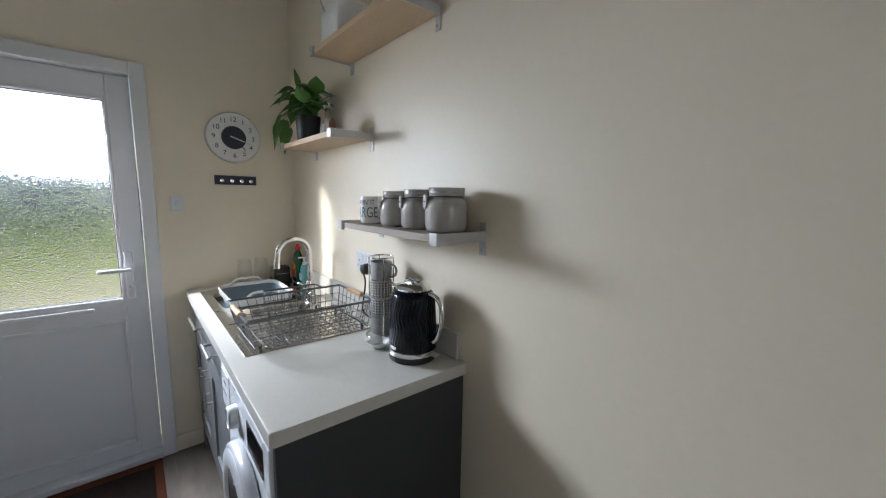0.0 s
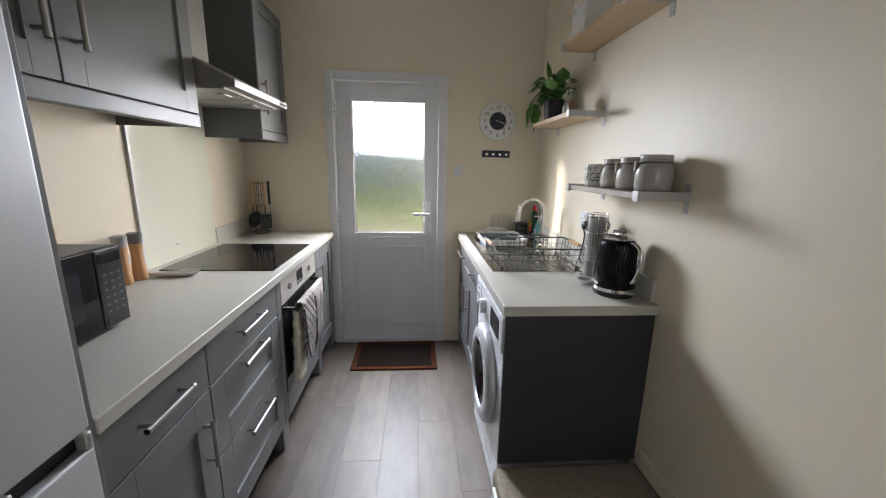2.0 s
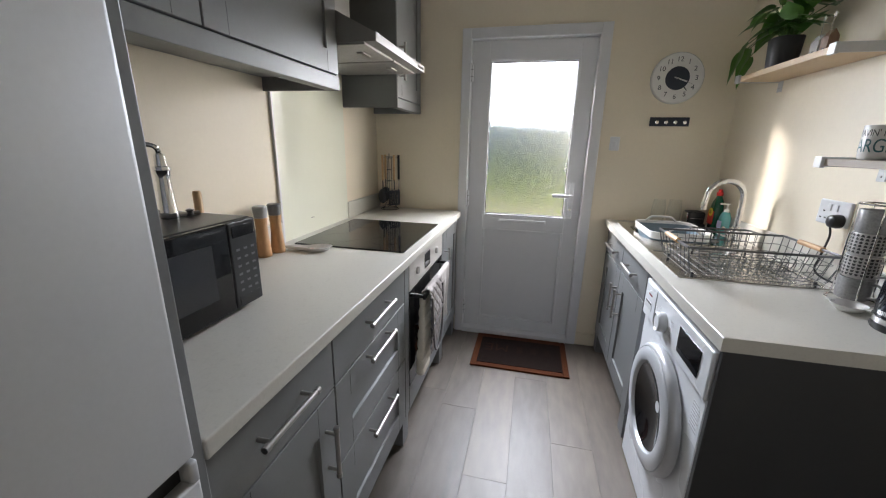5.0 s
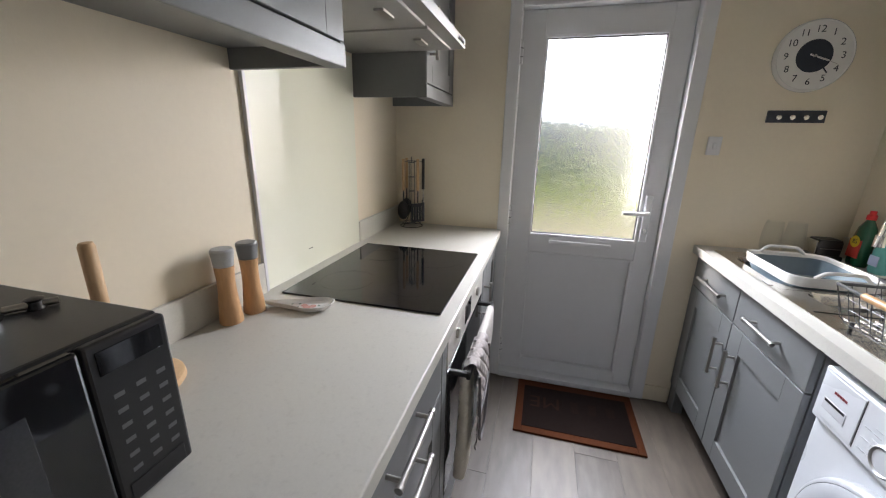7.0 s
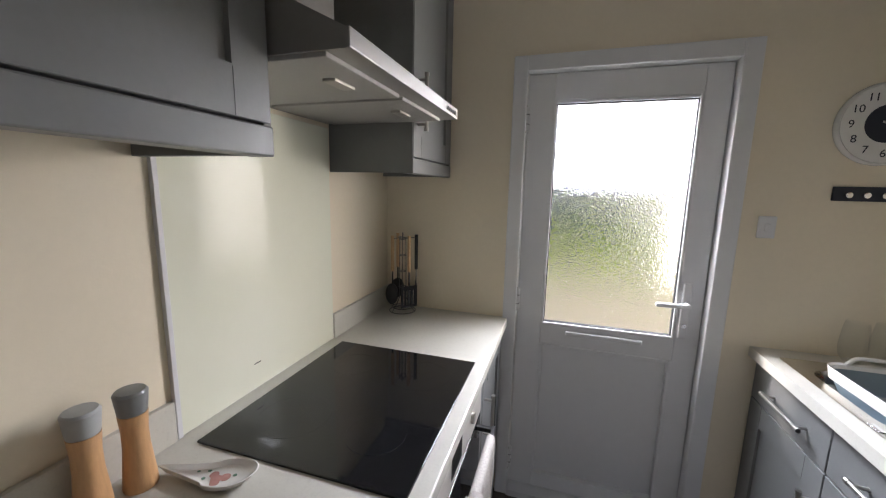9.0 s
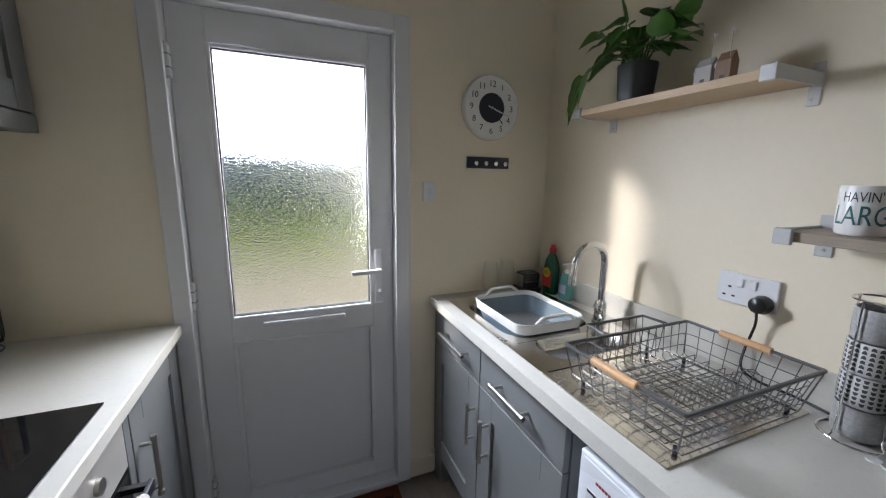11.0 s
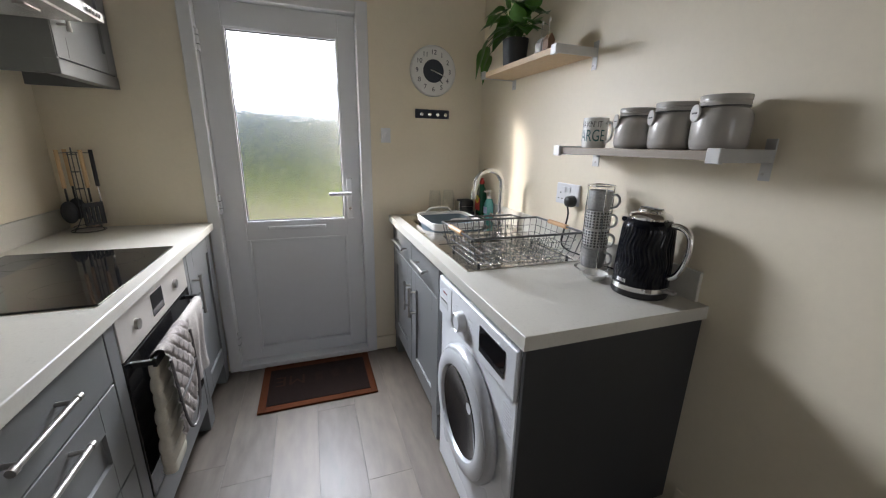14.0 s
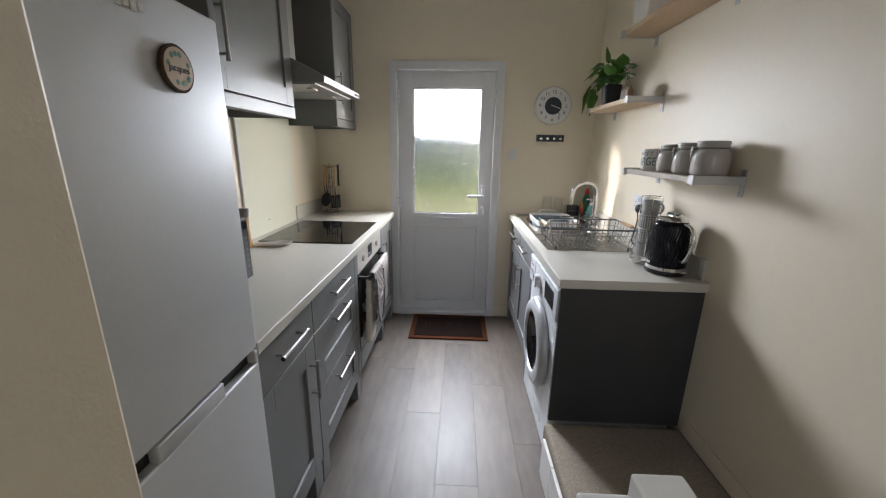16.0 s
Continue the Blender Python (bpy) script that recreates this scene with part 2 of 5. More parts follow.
def shaker(x, y0, y1, z0, z1, out_dir, rail=0.075, thick=0.02, panel=True):
    """A framed front on the plane x, facing out_dir along x."""
    xa, xb = sorted((x, x - out_dir * thick))
    bm = box(xa, xb, y0, y1, z0, z1, 0.0015, segments=1)
    if panel:
        bm.faces.ensure_lookup_table()
        f = max(bm.faces, key=lambda q: q.calc_area() * (1 if q.normal.x * out_dir > 0.9 or q.calc_center_median().x * out_dir > ((xa + xb) / 2) * out_dir + thick * 0.4 else 0))
        bmesh.ops.inset_region(bm, faces=[f], thickness=rail, use_even_offset=True)
        r = bmesh.ops.inset_region(bm, faces=[f], thickness=0.002, use_even_offset=True)
        bmesh.ops.translate(bm, verts=f.verts, vec=(-out_dir * 0.009, 0, 0))
    return bm


def bar_handle(a, b, out_dir, stand=0.032, r=0.0065):
    """A T-bar pull from a to b, standing off along x."""
    a, b = Vector(a), Vector(b)
    d = (b - a).normalized()
    o = Vector((out_dir * stand, 0, 0))
    bm = rod(a + o, b + o, r)
    for e, s in ((a, 1), (b, -1)):
        rod(e + o, e + o + d * s * 0.012, r * 1.25, bm)
        rod(e + d * s * 0.022, e + d * s * 0.022 + o, r * 0.8, bm)
    return bm


def smooth_run(p, steps=5):
    p = [Vector(q) for q in p]
    out = []
    for i in range(len(p) - 1):
        a, b_, c_, d_ = p[max(i - 1, 0)], p[i], p[i + 1], p[min(i + 2, len(p) - 1)]
        for s in range(steps):
            t = s / steps
            out.append(0.5 * (2 * b_ + (c_ - a) * t + (2 * a - 5 * b_ + 4 * c_ - d_) * t * t + (3 * b_ - a - 3 * c_ + d_) * t ** 3))
    return out + [p[-1]]


def text_part(body, size, m, mat, parent, name="lettering", depth=0.0006):
    cu = bpy.data.curves.new(name, "FONT")
    cu.body, cu.size, cu.align_x, cu.align_y, cu.extrude = body, size, "CENTER", "CENTER", depth
    cu.materials.append(mat)
    tmp = new(name, cu)
    me = bpy.data.meshes.new_from_object(tmp)
    bpy.data.objects.remove(tmp)
    me.transform(m)
    me.transform(Matrix.Translation(-BASE.get(parent, Vector((0, 0, 0)))))
    ob = new(name, me)
    ob.parent = parent
    return ob


# ---- room ----
XW, XE, YN, YS, ZC, T = -1.333, 0.827, 2.455, -3.4, 2.66, 0.25
DX0, DX1, DZ = -0.70, 0.095, 2.01


def wall_with_hole(axis, x0, x1, y0, y1, z1, a0, a1, h0, h1):
    bm = bmesh.new()
    if axis == "x":
        for s in ((x0, a0, 0, z1), (a1, x1, 0, z1), (a0, a1, h1, z1), (a0, a1, 0, h0)):
            if s[3] - s[2] > 0.001:
                box(s[0], s[1], y0, y1, s[2], s[3], 0, bm)
    return bm


structure("wall_north", wall_with_hole("x", XW - T, XE + T, YN, YN + T, ZC, DX0, DX1, 0, DZ), WALL, "cream painted wall round the back door", "wall")
structure("wall_west", box(XW - T, XW, -0.303, YN, 0, ZC), WALL, "cream painted wall behind the cooker worktop", "wall")
structure("wall_east", box(XE, XE + T, YS, YN, 0, ZC), WALL, "cream painted wall with three shelves", "wall")
structure("wall_nib", box(XW - T, -0.512, -0.58, -0.303, 0, ZC, 0.004), WALL, "cream painted wall end beside the fridge", "wall")
structure("wall_rear_west", box(XW - T - 0.9, XW - 0.9, YS, -0.58, 0, ZC), WALL, "cream painted wall of the space behind", "wall")
structure("wall_rear_return", box(XW - 0.9, XW - T, -0.58, -0.318, 0, ZC), WALL, "cream painted return of the space behind", "wall")
# unseen south wall; its opening is added to hold the fill lamp
structure("wall_south", wall_with_hole("x", XW - 1.1, XE + T, YS - T, YS, ZC, -0.85, 0.45, 0.9, 2.1), WALL, "cream painted wall, unseen, with an added opening for the fill light", "wall")
structure("ceiling", box(XW - 1.2, XE + T, YS - T, YN + T, ZC, ZC + 0.15), CEIL, "plain white painted ceiling", "ceiling")

# skirting, floor, carpeted step
structure("baseboard", box(XE - 0.012, XE, -2.2, 0.83, 0.225, 0.30, 0.004), WALL, "cream painted skirting above the carpeted step", "skirting")
structure("baseboard_north", box(0.125, 0.26, YN - 0.014, YN, 0, 0.09, 0.003), WALL, "cream painted skirting beside the back door", "skirting")
floor = structure("floor", box(XW - 1.2, XE + T, YS - T, YN + T, -0.12, -0.006), FLOOR, "limed oak laminate plank floor", "floor")
structure("step", box(0.222, XE, -2.2, 0.858, 0, 0.225, 0.02, segments=4), CARPET, "beige carpeted step beside the worktop end", "step")

# back door frame
frame_bm = box(-0.738, -0.68, YN - 0.022, YN + 0.07, 0, 2.045, 0.004)
box(0.072, 0.134, YN - 0.022, YN + 0.07, 0, 2.045, 0.004, frame_bm)
box(-0.68, 0.072, YN - 0.022, YN + 0.07, 1.985, 2.045, 0.004, frame_bm)
box(-0.68, 0.072, YN - 0.03, YN + 0.07, 0.0, 0.035, 0.004, frame_bm)
structure("door_frame", frame_bm, UPVC, "white plastic frame of the back door", "door frame")

door = thing("door_1", (-0.31, 2.5, 0.035), "white plastic back door with a tall obscure glass pane", "door", kind="structure")
DY0, DY1 = 2.488, 2.545
bm = box(-0.678, -0.568, DY0, DY1, 0.037, 1.983, 0.003)
box(-0.020, 0.07, DY0, DY1, 0.037, 1.983, 0.003, bm)
box(-0.568, -0.020, DY0, DY1, 1.872, 1.983, 0.003, bm)
box(-0.568, -0.020, DY0, DY1, 0.79, 0.885, 0.003, bm)
box(-0.568, -0.020, DY0, DY1, 0.037, 0.10, 0.003, bm)
part("leaf_frame", bm, UPVC, door)
bm = box(-0.568, -0.020, DY0 + 0.026, DY1 - 0.01, 0.10, 0.79)
part("lower_panel", bm, UPVC, door)


def bead(x0, x1, z0, z1, w, y0, y1):
    bm = bmesh.new()
    for a in ((x0, x0 + w, z0, z1), (x1 - w, x1, z0, z1), (x0 + w, x1 - w, z0, z0 + w), (x0 + w, x1 - w, z1 - w, z1)):
        box(a[0], a[1], y0, y1, a[2], a[3], 0.003, bm)
    return bm


part("panel_bead", bead(-0.570, -0.018, 0.0995, 0.7905, 0.016, DY0 - 0.003, DY0 + 0.03), UPVC, door)
part("glass_bead", bead(-0.570, -0.018, 0.883, 1.874, 0.014, DY0 - 0.003, DY0 + 0.02), UPVC, door)
part("gasket", bead(-0.5565, -0.0315, 0.8965, 1.8605, 0.005, DY0 + 0.004, DY0 + 0.024), RUBBER, door)
pane = part("pane", box(-0.556, -0.032, 2.514, 2.520, 0.897, 1.862), FROST, door, "obscure textured glass")
pane.visible_shadow = False
part("draught_bar", box(-0.455, -0.14, DY0 - 0.012, DY0, 0.845, 0.865, 0.004), UPVC, door)
plate = part("handle_plate", box(-0.012, 0.022, DY0 - 0.012, DY0, 0.895, 1.135, 0.006, segments=3), UPVC, door)
bm = rod((0.005, DY0 - 0.01, 1.045), (0.005, DY0 - 0.05, 1.045), 0.009)
box(-0.115, 0.012, DY0 - 0.058, DY0 - 0.042, 1.036, 1.055, 0.006, bm)
part("lever", bm, UPVC, plate, smooth=True)
part("key_cylinder", rod((0.005, DY0 - 0.02, 0.955), (0.005, DY0, 0.955), 0.009), STEEL, plate)
for z in (1.795, 1.0, 0.185):
    h = part("hinge", box(-0.700, -0.668, DY0 - 0.036, DY0 - 0.004, z - 0.05, z + 0.05, 0.004), UPVC, door)
    # thin black bands: shade at the knuckle joints drawn as dark strips
    for dz in (-0.02, 0.02):
        part("hinge_joint", box(-0.7005, -0.6675, DY0 - 0.0365, DY0 - 0.006, z + dz - 0.0012, z + dz + 0.0012), RUBBER, h)
    part("hinge_pin", rod((-0.684, DY0 - 0.03, z - 0.056), (-0.684, DY0 - 0.03, z + 0.056), 0.007), NICKEL, h)

# garden seen through the pane
structure("ground", box(-300, 300, YN + T, 400, -0.35, -0.15), material("lawn", (0.34, 0.48, 0.04), 0.9, 0, 3, 0.3), "lawn outside the back door", "ground")
structure("patio", box(-8, 8, YN + T, 9.0, -0.16, -0.145), material("pale_paving", (0.7, 0.63, 0.48), 0.85, 0, 6, 0.2), "pale paved patio outside the back door", "patio")
# blue skylight and flare over the hedge are put into the leaf colour
SKYLIT_LEAVES = material("sky_blued_hedge_leaves", (0.13, 0.18, 0.44), 0.6, 0, 4, 0.5)


def leaf_stuff(name, x0, x1, y0, y1, z0, z1, count, size, label):
    verts, faces = [], []
    rnd = random.Random(5)
    for _ in range(count):
        c = Vector((rnd.uniform(x0, x1), rnd.uniform(y0, y1), z0 + (z1 - z0) * rnd.random() ** 0.7))
        end = min(1.0, max(0.0, (x1 - c.x) / 0.9))
        c.z = z0 + (c.z - z0) * (0.72 + 0.28 * math.sqrt(end * (2 - end)))
        c.z = z0 + (c.z - z0) * (1 + 0.6 * min(1.0, max(0.0, (0.6 - c.x) / 3.6)))
        c.z += (0.16 * math.sin(c.x * 1.9) + 0.1 * math.sin(c.x * 4.3 + 1)) * (c.z - z0) / (z1 - z0)
        q = Euler((rnd.uniform(-1, 1), rnd.uniform(-1, 1), rnd.uniform(0, 6.28))).to_matrix()
        k = size * rnd.uniform(0.6, 1.4)
        i = len(verts)
        verts += [c + q @ Vector(p) * k for p in ((-0.5, 0, 0), (0, -0.28, 0.05), (0.5, 0, 0), (0, 0.28, 0.05))]
        faces.append((i, i + 1, i + 2, i + 3))
    me = bpy.data.meshes.new(name)
    me.from_pydata(verts, [], faces)
    me.materials.append(SKYLIT_LEAVES)
    return tagged(new(name, me), label, "hedge", "", "stuff")


# added wall: makes the white beside the hedge and bounces sun at the pane
structure("neighbour_wall", box(2.45, 2.75, 3.4, 34, -0.15, 4.2), material("white_render", (0.8, 0.79, 0.76), 0.8, 0, 8, 0.06, 0.2, 60), "added white rendered wall that whitens the right of the door pane", "wall")


leaf_stuff("hedge", -11, 2.35, 16.6, 17.6, -0.15, 1.45, 12000, 0.22, "clipped garden hedge beyond the lawn, blue sky light in its colour")


# ---- fitted furniture ----
def base_unit(y0, y1, x_front, x_back, d, label, legs=True):
    u = thing("base_cabinet", ((x_front + x_back) / 2, (y0 + y1) / 2, 0), label, "cabinet", "fitted base cabinets")
    xa, xb = sorted((x_front - d * 0.021, x_back))
    part("body", box(xa, xb, y0, y1, 0.125, 0.872), GREY, u)
    if legs:
        for y in (y0 + 0.045, y1 - 0.045):
            part("leg", box(*sorted((x_front - d * 0.005, x_front - d * 0.055)), y - 0.04, y + 0.04, 0, 0.128, 0.003), GREY, u)
    return u


def front(u, name, x, y0, y1, z0, z1, d, handle=None, rail=0.075, panel=True):
    f = part(name, shaker(x, y0 + 0.0015, y1 - 0.0015, z0 + 0.0015, z1 - 0.0015, d, rail, 0.019, panel), GREY, u)
    if panel:
        for y in (y0 + rail + 0.0015, y1 - rail - 0.0015):
            for za_, zb_ in ((z0 + 0.003, z0 + rail), (z1 - rail, z1 - 0.003)):
                part("rail_joint", box(*sorted((x - d * 0.001, x + d * 0.0003)), y - 0.0007, y + 0.0007, za_, zb_), DARK, f)
    if handle:
        (ya, za), (yb, zb) = handle
        part("handle", bar_handle((x, ya, za), (x, yb, zb), d), NICKEL, f, "satin nickel bar handle", True)
    return f


XL = -0.735
u = base_unit(0.275, 0.687, XL, XW, 1, "grey shaker base cabinet with one drawer over a door")
front(u, "drawer_front", XL, 0.275, 0.686, 0.716, 0.868, 1, ((0.375, 0.800), (0.565, 0.800)), panel=False)
front(u, "door", XL, 0.275, 0.686, 0.135, 0.714, 1, ((0.628, 0.480), (0.628, 0.640)), rail=0.085)
u = base_unit(0.687, 1.332, XL, XW, 1, "grey shaker base cabinet with three wide drawers")
front(u, "drawer_front", XL, 0.689, 1.276, 0.716, 0.868, 1, ((0.874, 0.808), (1.082, 0.808)), panel=False)
front(u, "drawer_front", XL, 0.689, 1.276, 0.450, 0.714, 1, ((0.870, 0.686), (1.080, 0.686)), rail=0.085)
front(u, "drawer_front", XL, 0.689, 1.276, 0.135, 0.448, 1, ((0.870, 0.400), (1.090, 0.400)), rail=0.085)
front(u, "filler", XL, 1.278, 1.332, 0.135, 0.868, 1, panel=False)
u = base_unit(1.947, 2.42, XL, XW, 1, "narrow grey shaker base cabinet beside the back door")
front(u, "filler", XL, 1.949, 1.985, 0.135, 0.868, 1, panel=False)
front(u, "door", XL, 1.987, 2.418, 0.135, 0.868, 1, ((2.025, 0.575), (2.025, 0.755)), rail=0.085)

XR = 0.258
u = base_unit(1.555, 2.448, XR, XE, -1, "grey shaker sink cabinet with two drawer fronts and two doors")
front(u, "drawer_front", XR, 1.557, 2.002, 0.712, 0.868, -1, ((1.69, 0.785), (1.88, 0.785)), panel=False)
front(u, "drawer_front", XR, 2.004, 2.446, 0.712, 0.868, -1, ((2.085, 0.785), (2.315, 0.785)), panel=False)
front(u, "door", XR, 1.557, 2.002, 0.135, 0.710, -1, ((1.930, 0.462), (1.930, 0.622)), rail=0.085)
front(u, "door", XR, 2.004, 2.446, 0.135, 0.710, -1, ((2.034, 0.462), (2.034, 0.622)), rail=0.085)
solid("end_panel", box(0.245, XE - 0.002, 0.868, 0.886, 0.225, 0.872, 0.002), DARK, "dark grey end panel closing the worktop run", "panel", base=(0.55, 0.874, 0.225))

solid("worktop", box(XW, -0.716, 0.274, YN - 0.001, 0.872, 0.91, 0.004, segments=3), WORKTOP, "pale speckled stone-effect laminate worktop under the hob", "worktop", base=(-1.0, 1.3, 0.872))
wt = bmesh.new()
rim_x, rim_y = (0.232, 0.300, 0.742, XE), (0.859, 1.34, 2.35, YN - 0.001)
grid = {(i, j, z): wt.verts.new((rim_x[i], rim_y[j], z)) for i in range(4) for j in range(4) for z in (0.872, 0.910)}
for i in range(3):
    for j in range(3):
        if (i, j) != (1, 1):
            for z in (0.872, 0.910):
                wt.faces.new([grid[p + (z,)] for p in ((i, j), (i + 1, j), (i + 1, j + 1), (i, j + 1))])
loop_out = [(0, 0), (1, 0), (2, 0), (3, 0), (3, 1), (3, 2), (3, 3), (2, 3), (1, 3), (0, 3), (0, 2), (0, 1)]
for ring_ in (loop_out, [(1, 1), (2, 1), (2, 2), (1, 2)]):
    for p, q in zip(ring_, ring_[1:] + ring_[:1]):
        wt.faces.new((grid[p + (0.872,)], grid[q + (0.872,)], grid[q + (0.910,)], grid[p + (0.910,)]))
edge_ = [e for e in wt.edges if all(v.co.z > 0.9 for v in e.verts) and (all(v.co.x < 0.24 for v in e.verts) or all(v.co.y < 0.87 for v in e.verts))]
bmesh.ops.bevel(wt, geom=edge_, offset=0.004, segments=3, profile=0.5, affect="EDGES")
solid("worktop", wt, WORKTOP, "pale speckled stone-effect laminate worktop round the sink", "worktop", base=(0.55, 1.6, 0.872))
solid("upstand", box(XW, XW + 0.013, 0.275, 1.328, 0.91, 1.008, 0.002), WORKTOP, "low stone-effect upstand behind the microwave", "upstand", base=(XW, 0.8, 0.91))
solid("upstand", box(XW, XW + 0.013, 1.962, YN, 0.91, 1.008, 0.002), WORKTOP, "low stone-effect upstand beside the utensil stand", "upstand", base=(XW, 2.2, 0.91))
solid("upstand", box(XE - 0.013, XE, 0.893, YN, 0.91, 1.0, 0.002), WORKTOP, "low stone-effect upstand behind the sink", "upstand", base=(XE, 1.6, 0.91))
sp = thing("splashback", (XW, 1.63, 0.91), "pale green glass splashback behind the hob", "splashback")
part("glass_sheet", box(XW, XW + 0.008, 1.342, 1.960, 0.911, 1.70, 0.001, segments=1), SPLASH, sp)
part("edge_trim", box(XW, XW + 0.012, 1.330, 1.342, 0.911, 1.70, 0.001, segments=1), UPVC, sp)

part("scratch", box(XW + 0.0078, XW + 0.0086, 1.565, 1.59, 0.985, 0.988), INK0, sp)

# upper cabinets
XU = -1.005


def wall_unit(y0, y1, label, z1=2.34):
    u = thing("wall_cabinet", ((XU + XW) / 2, (y0 + y1) / 2, 1.553), label, "cabinet", "fitted wall cabinets")
    part("body", box(XW, XU - 0.021, y0 + 0.0182, y1 - 0.0182, 1.598, z1 - 0.002), GREY, u)
    for ya in (y0, y1 - 0.018):
        part("end_panel", box(XW, XU - 0.003, ya, ya + 0.018, 1.548, z1, 0.001, segments=1), GREY, u)
    part("pelmet", box(XU - 0.045, XU + 0.001, y0 - 0.0005, y1 + 0.0005, 1.546, 1.597, 0.003), GREY, u)
    return u


u = wall_unit(0.275, 1.320, "grey shaker wall cabinet with two doors above the microwave")
front(u, "door", XU, 0.277, 0.692, 1.60, 2.337, 1, ((0.635, 1.69), (0.635, 1.88)))
front(u, "door", XU, 0.694, 1.318, 1.60, 2.337, 1, ((0.745, 1.69), (0.745, 1.88)))
u = wall_unit(1.975, 2.430, "grey shaker wall cabinet beside the back door")
front(u, "door", XU, 1.977, 2.428, 1.60, 2.337, 1, ((2.018, 1.69), (2.018, 1.88)))

# cooker hood
HOOD_STEEL = material("satin_hood_steel", (0.36, 0.35, 0.335), 0.5, 0.85, 60, 0.05, 0.04, 60, (1, 12, 1))
hood = thing("cooker_hood", (-1.1, 1.64, 1.712), "stainless steel chimney cooker hood above the hob", "cooker hood")
part("canopy", extrude_y([(XW, 1.716), (-0.855, 1.716), (-0.855, 1.746), (-1.17, 1.905), (XW, 1.905)], 1.324, 1.970), HOOD_STEEL, hood)
part("front_rail", box(-0.859, -0.851, 1.322, 1.972, 1.716, 1.748, 0.002), HOOD_STEEL, hood)
part("chimney", box(XW, -1.17, 1.52, 1.775, 1.90, ZC), HOOD_STEEL, hood)
for y in (1.33, 1.645):
    fl = part("grease_filter", box(-1.29, -0.90, y, y + 0.295, 1.708, 1.718, 0.002), material("aluminium_mesh", (0.36, 0.35, 0.335), 0.55, 0.7, 900, 0.25, 0.6, 900), hood)
    part("latch", box(-0.985, -0.955, y + 0.11, y + 0.185, 1.702, 1.709, 0.002), NICKEL, fl)
for k in range(5):
    part("button", rod((-0.851, 1.85 + k * 0.02, 1.729), (-0.846, 1.85 + k * 0.02, 1.729), 0.006, sides=10), CHROME, hood)

# fridge-freezer with its side panel
fr = thing("fridge_freezer", (-1.0, -0.09, 0), "tall silver fridge freezer with recessed grips", "fridge")
FX, FY0, FY1 = -0.700, -0.298, 0.246
part("cabinet", box(XW + 0.02, FX - 0.06, FY0, FY1, 0.02, 1.665, 0.004), material("grey_fridge_side", (0.12, 0.125, 0.13), 0.4, 0, 100, 0.04), fr)
part("fridge_door", box(FX - 0.056, FX, FY0, FY1, 0.915, 1.665, 0.008, segments=4), SILVER, fr, smooth=True)
part("freezer_door", box(FX - 0.056, FX, FY0, FY1, 0.05, 0.876, 0.006, segments=4), SILVER, fr, smooth=True)
for ya, yb in ((FY0, FY0 + 0.05), (-0.085, 0.104), (0.232, FY1)):
    part("freezer_door_lip", box(FX - 0.056, FX - 0.0004, ya, yb, 0.872, 0.9095, 0.004, segments=3), SILVER, fr, smooth=True)
for ya, yb in ((FY0 + 0.048, -0.083), (0.102, 0.234)):
    part("grip_recess", box(FX - 0.05, FX - 0.022, ya, yb, 0.870, 0.913), BLACK, fr, "dark recessed grip")
solid("tall_panel", box(XW, -0.718, 0.250, 0.272, 0, 2.34, 0.002), GREY, "tall grey panel between the fridge and the worktop", "panel", base=(-1.03, 0.261, 0))
u = thing("bridge_cabinet", (-1.1, -0.03, 1.75), "grey cabinet above the fridge freezer", "cabinet")
part("body", box(XW, -0.99, -0.30, 0.248, 1.75, 2.34), GREY, u)
front(u, "door", -0.97, -0.298, 0.246, 1.755, 2.337, 1)

# oven and hob
ov = thing("oven", (-1.03, 1.635, 0.14), "built-in electric oven with a steel panel and black door", "oven")
part("body", box(XW, -0.757, 1.334, 1.946, 0.14, 0.868), BLACK, ov)
# lighter copy of the brushed steel: reflected brightness is put into the colour
part("control_panel", box(-0.757, -0.733, 1.336, 1.944, 0.735, 0.868, 0.002), material("reflection_lightened_steel", (0.75, 0.72, 0.68), 0.38, 0.7, 60, 0.04, 0.04, 60, (1, 1, 12)), ov)
dr = part("door", box(-0.757, -0.733, 1.336, 1.944, 0.265, 0.728, 0.003), BLACK_GLASS, ov)
bm = box(-0.684, -0.672, 1.372, 1.905, 0.690, 0.718, 0.003)
for y in (1.372, 1.889):
    box(-0.735, -0.675, y, y + 0.016, 0.697, 0.712, 0.002, bm)
part("handle", bm, BLACK, dr, "flat black bar handle")
part("lower_panel", shaker(XL, 1.336, 1.944, 0.135, 0.258, 1, panel=False), GREY, ov)
part("display", box(-0.735, -0.7315, 1.575, 1.675, 0.765, 0.84), BLACK_GLASS, ov)
for y in (1.45, 1.80):
    part("dial", rod((-0.733, y, 0.80), (-0.724, y, 0.80), 0.017, sides=20), NICKEL, ov, smooth=True)
hob = thing("hob", (-1.03, 1.637, 0.91), "black ceramic glass hob set in the worktop", "hob")
part("glass_top", box(-1.275, -0.757, 1.336, 1.940, 0.909, 0.9155, 0.002), BLACK_GLASS, hob)

ZONE = material("grey_zone_print", (0.022, 0.023, 0.025), 0.12)
for zx, zy, zr in ((-0.90, 1.49, 0.072), (-1.13, 1.49, 0.09), (-0.90, 1.79, 0.09), (-1.13, 1.79, 0.072)):
    part("cooking_zone", lathe([(zr, 0.0), (zr, 0.0003), (zr + 0.0016, 0.0003), (zr + 0.0016, 0.0)], (zx, zy, 0.9154), 48), ZONE, hob)

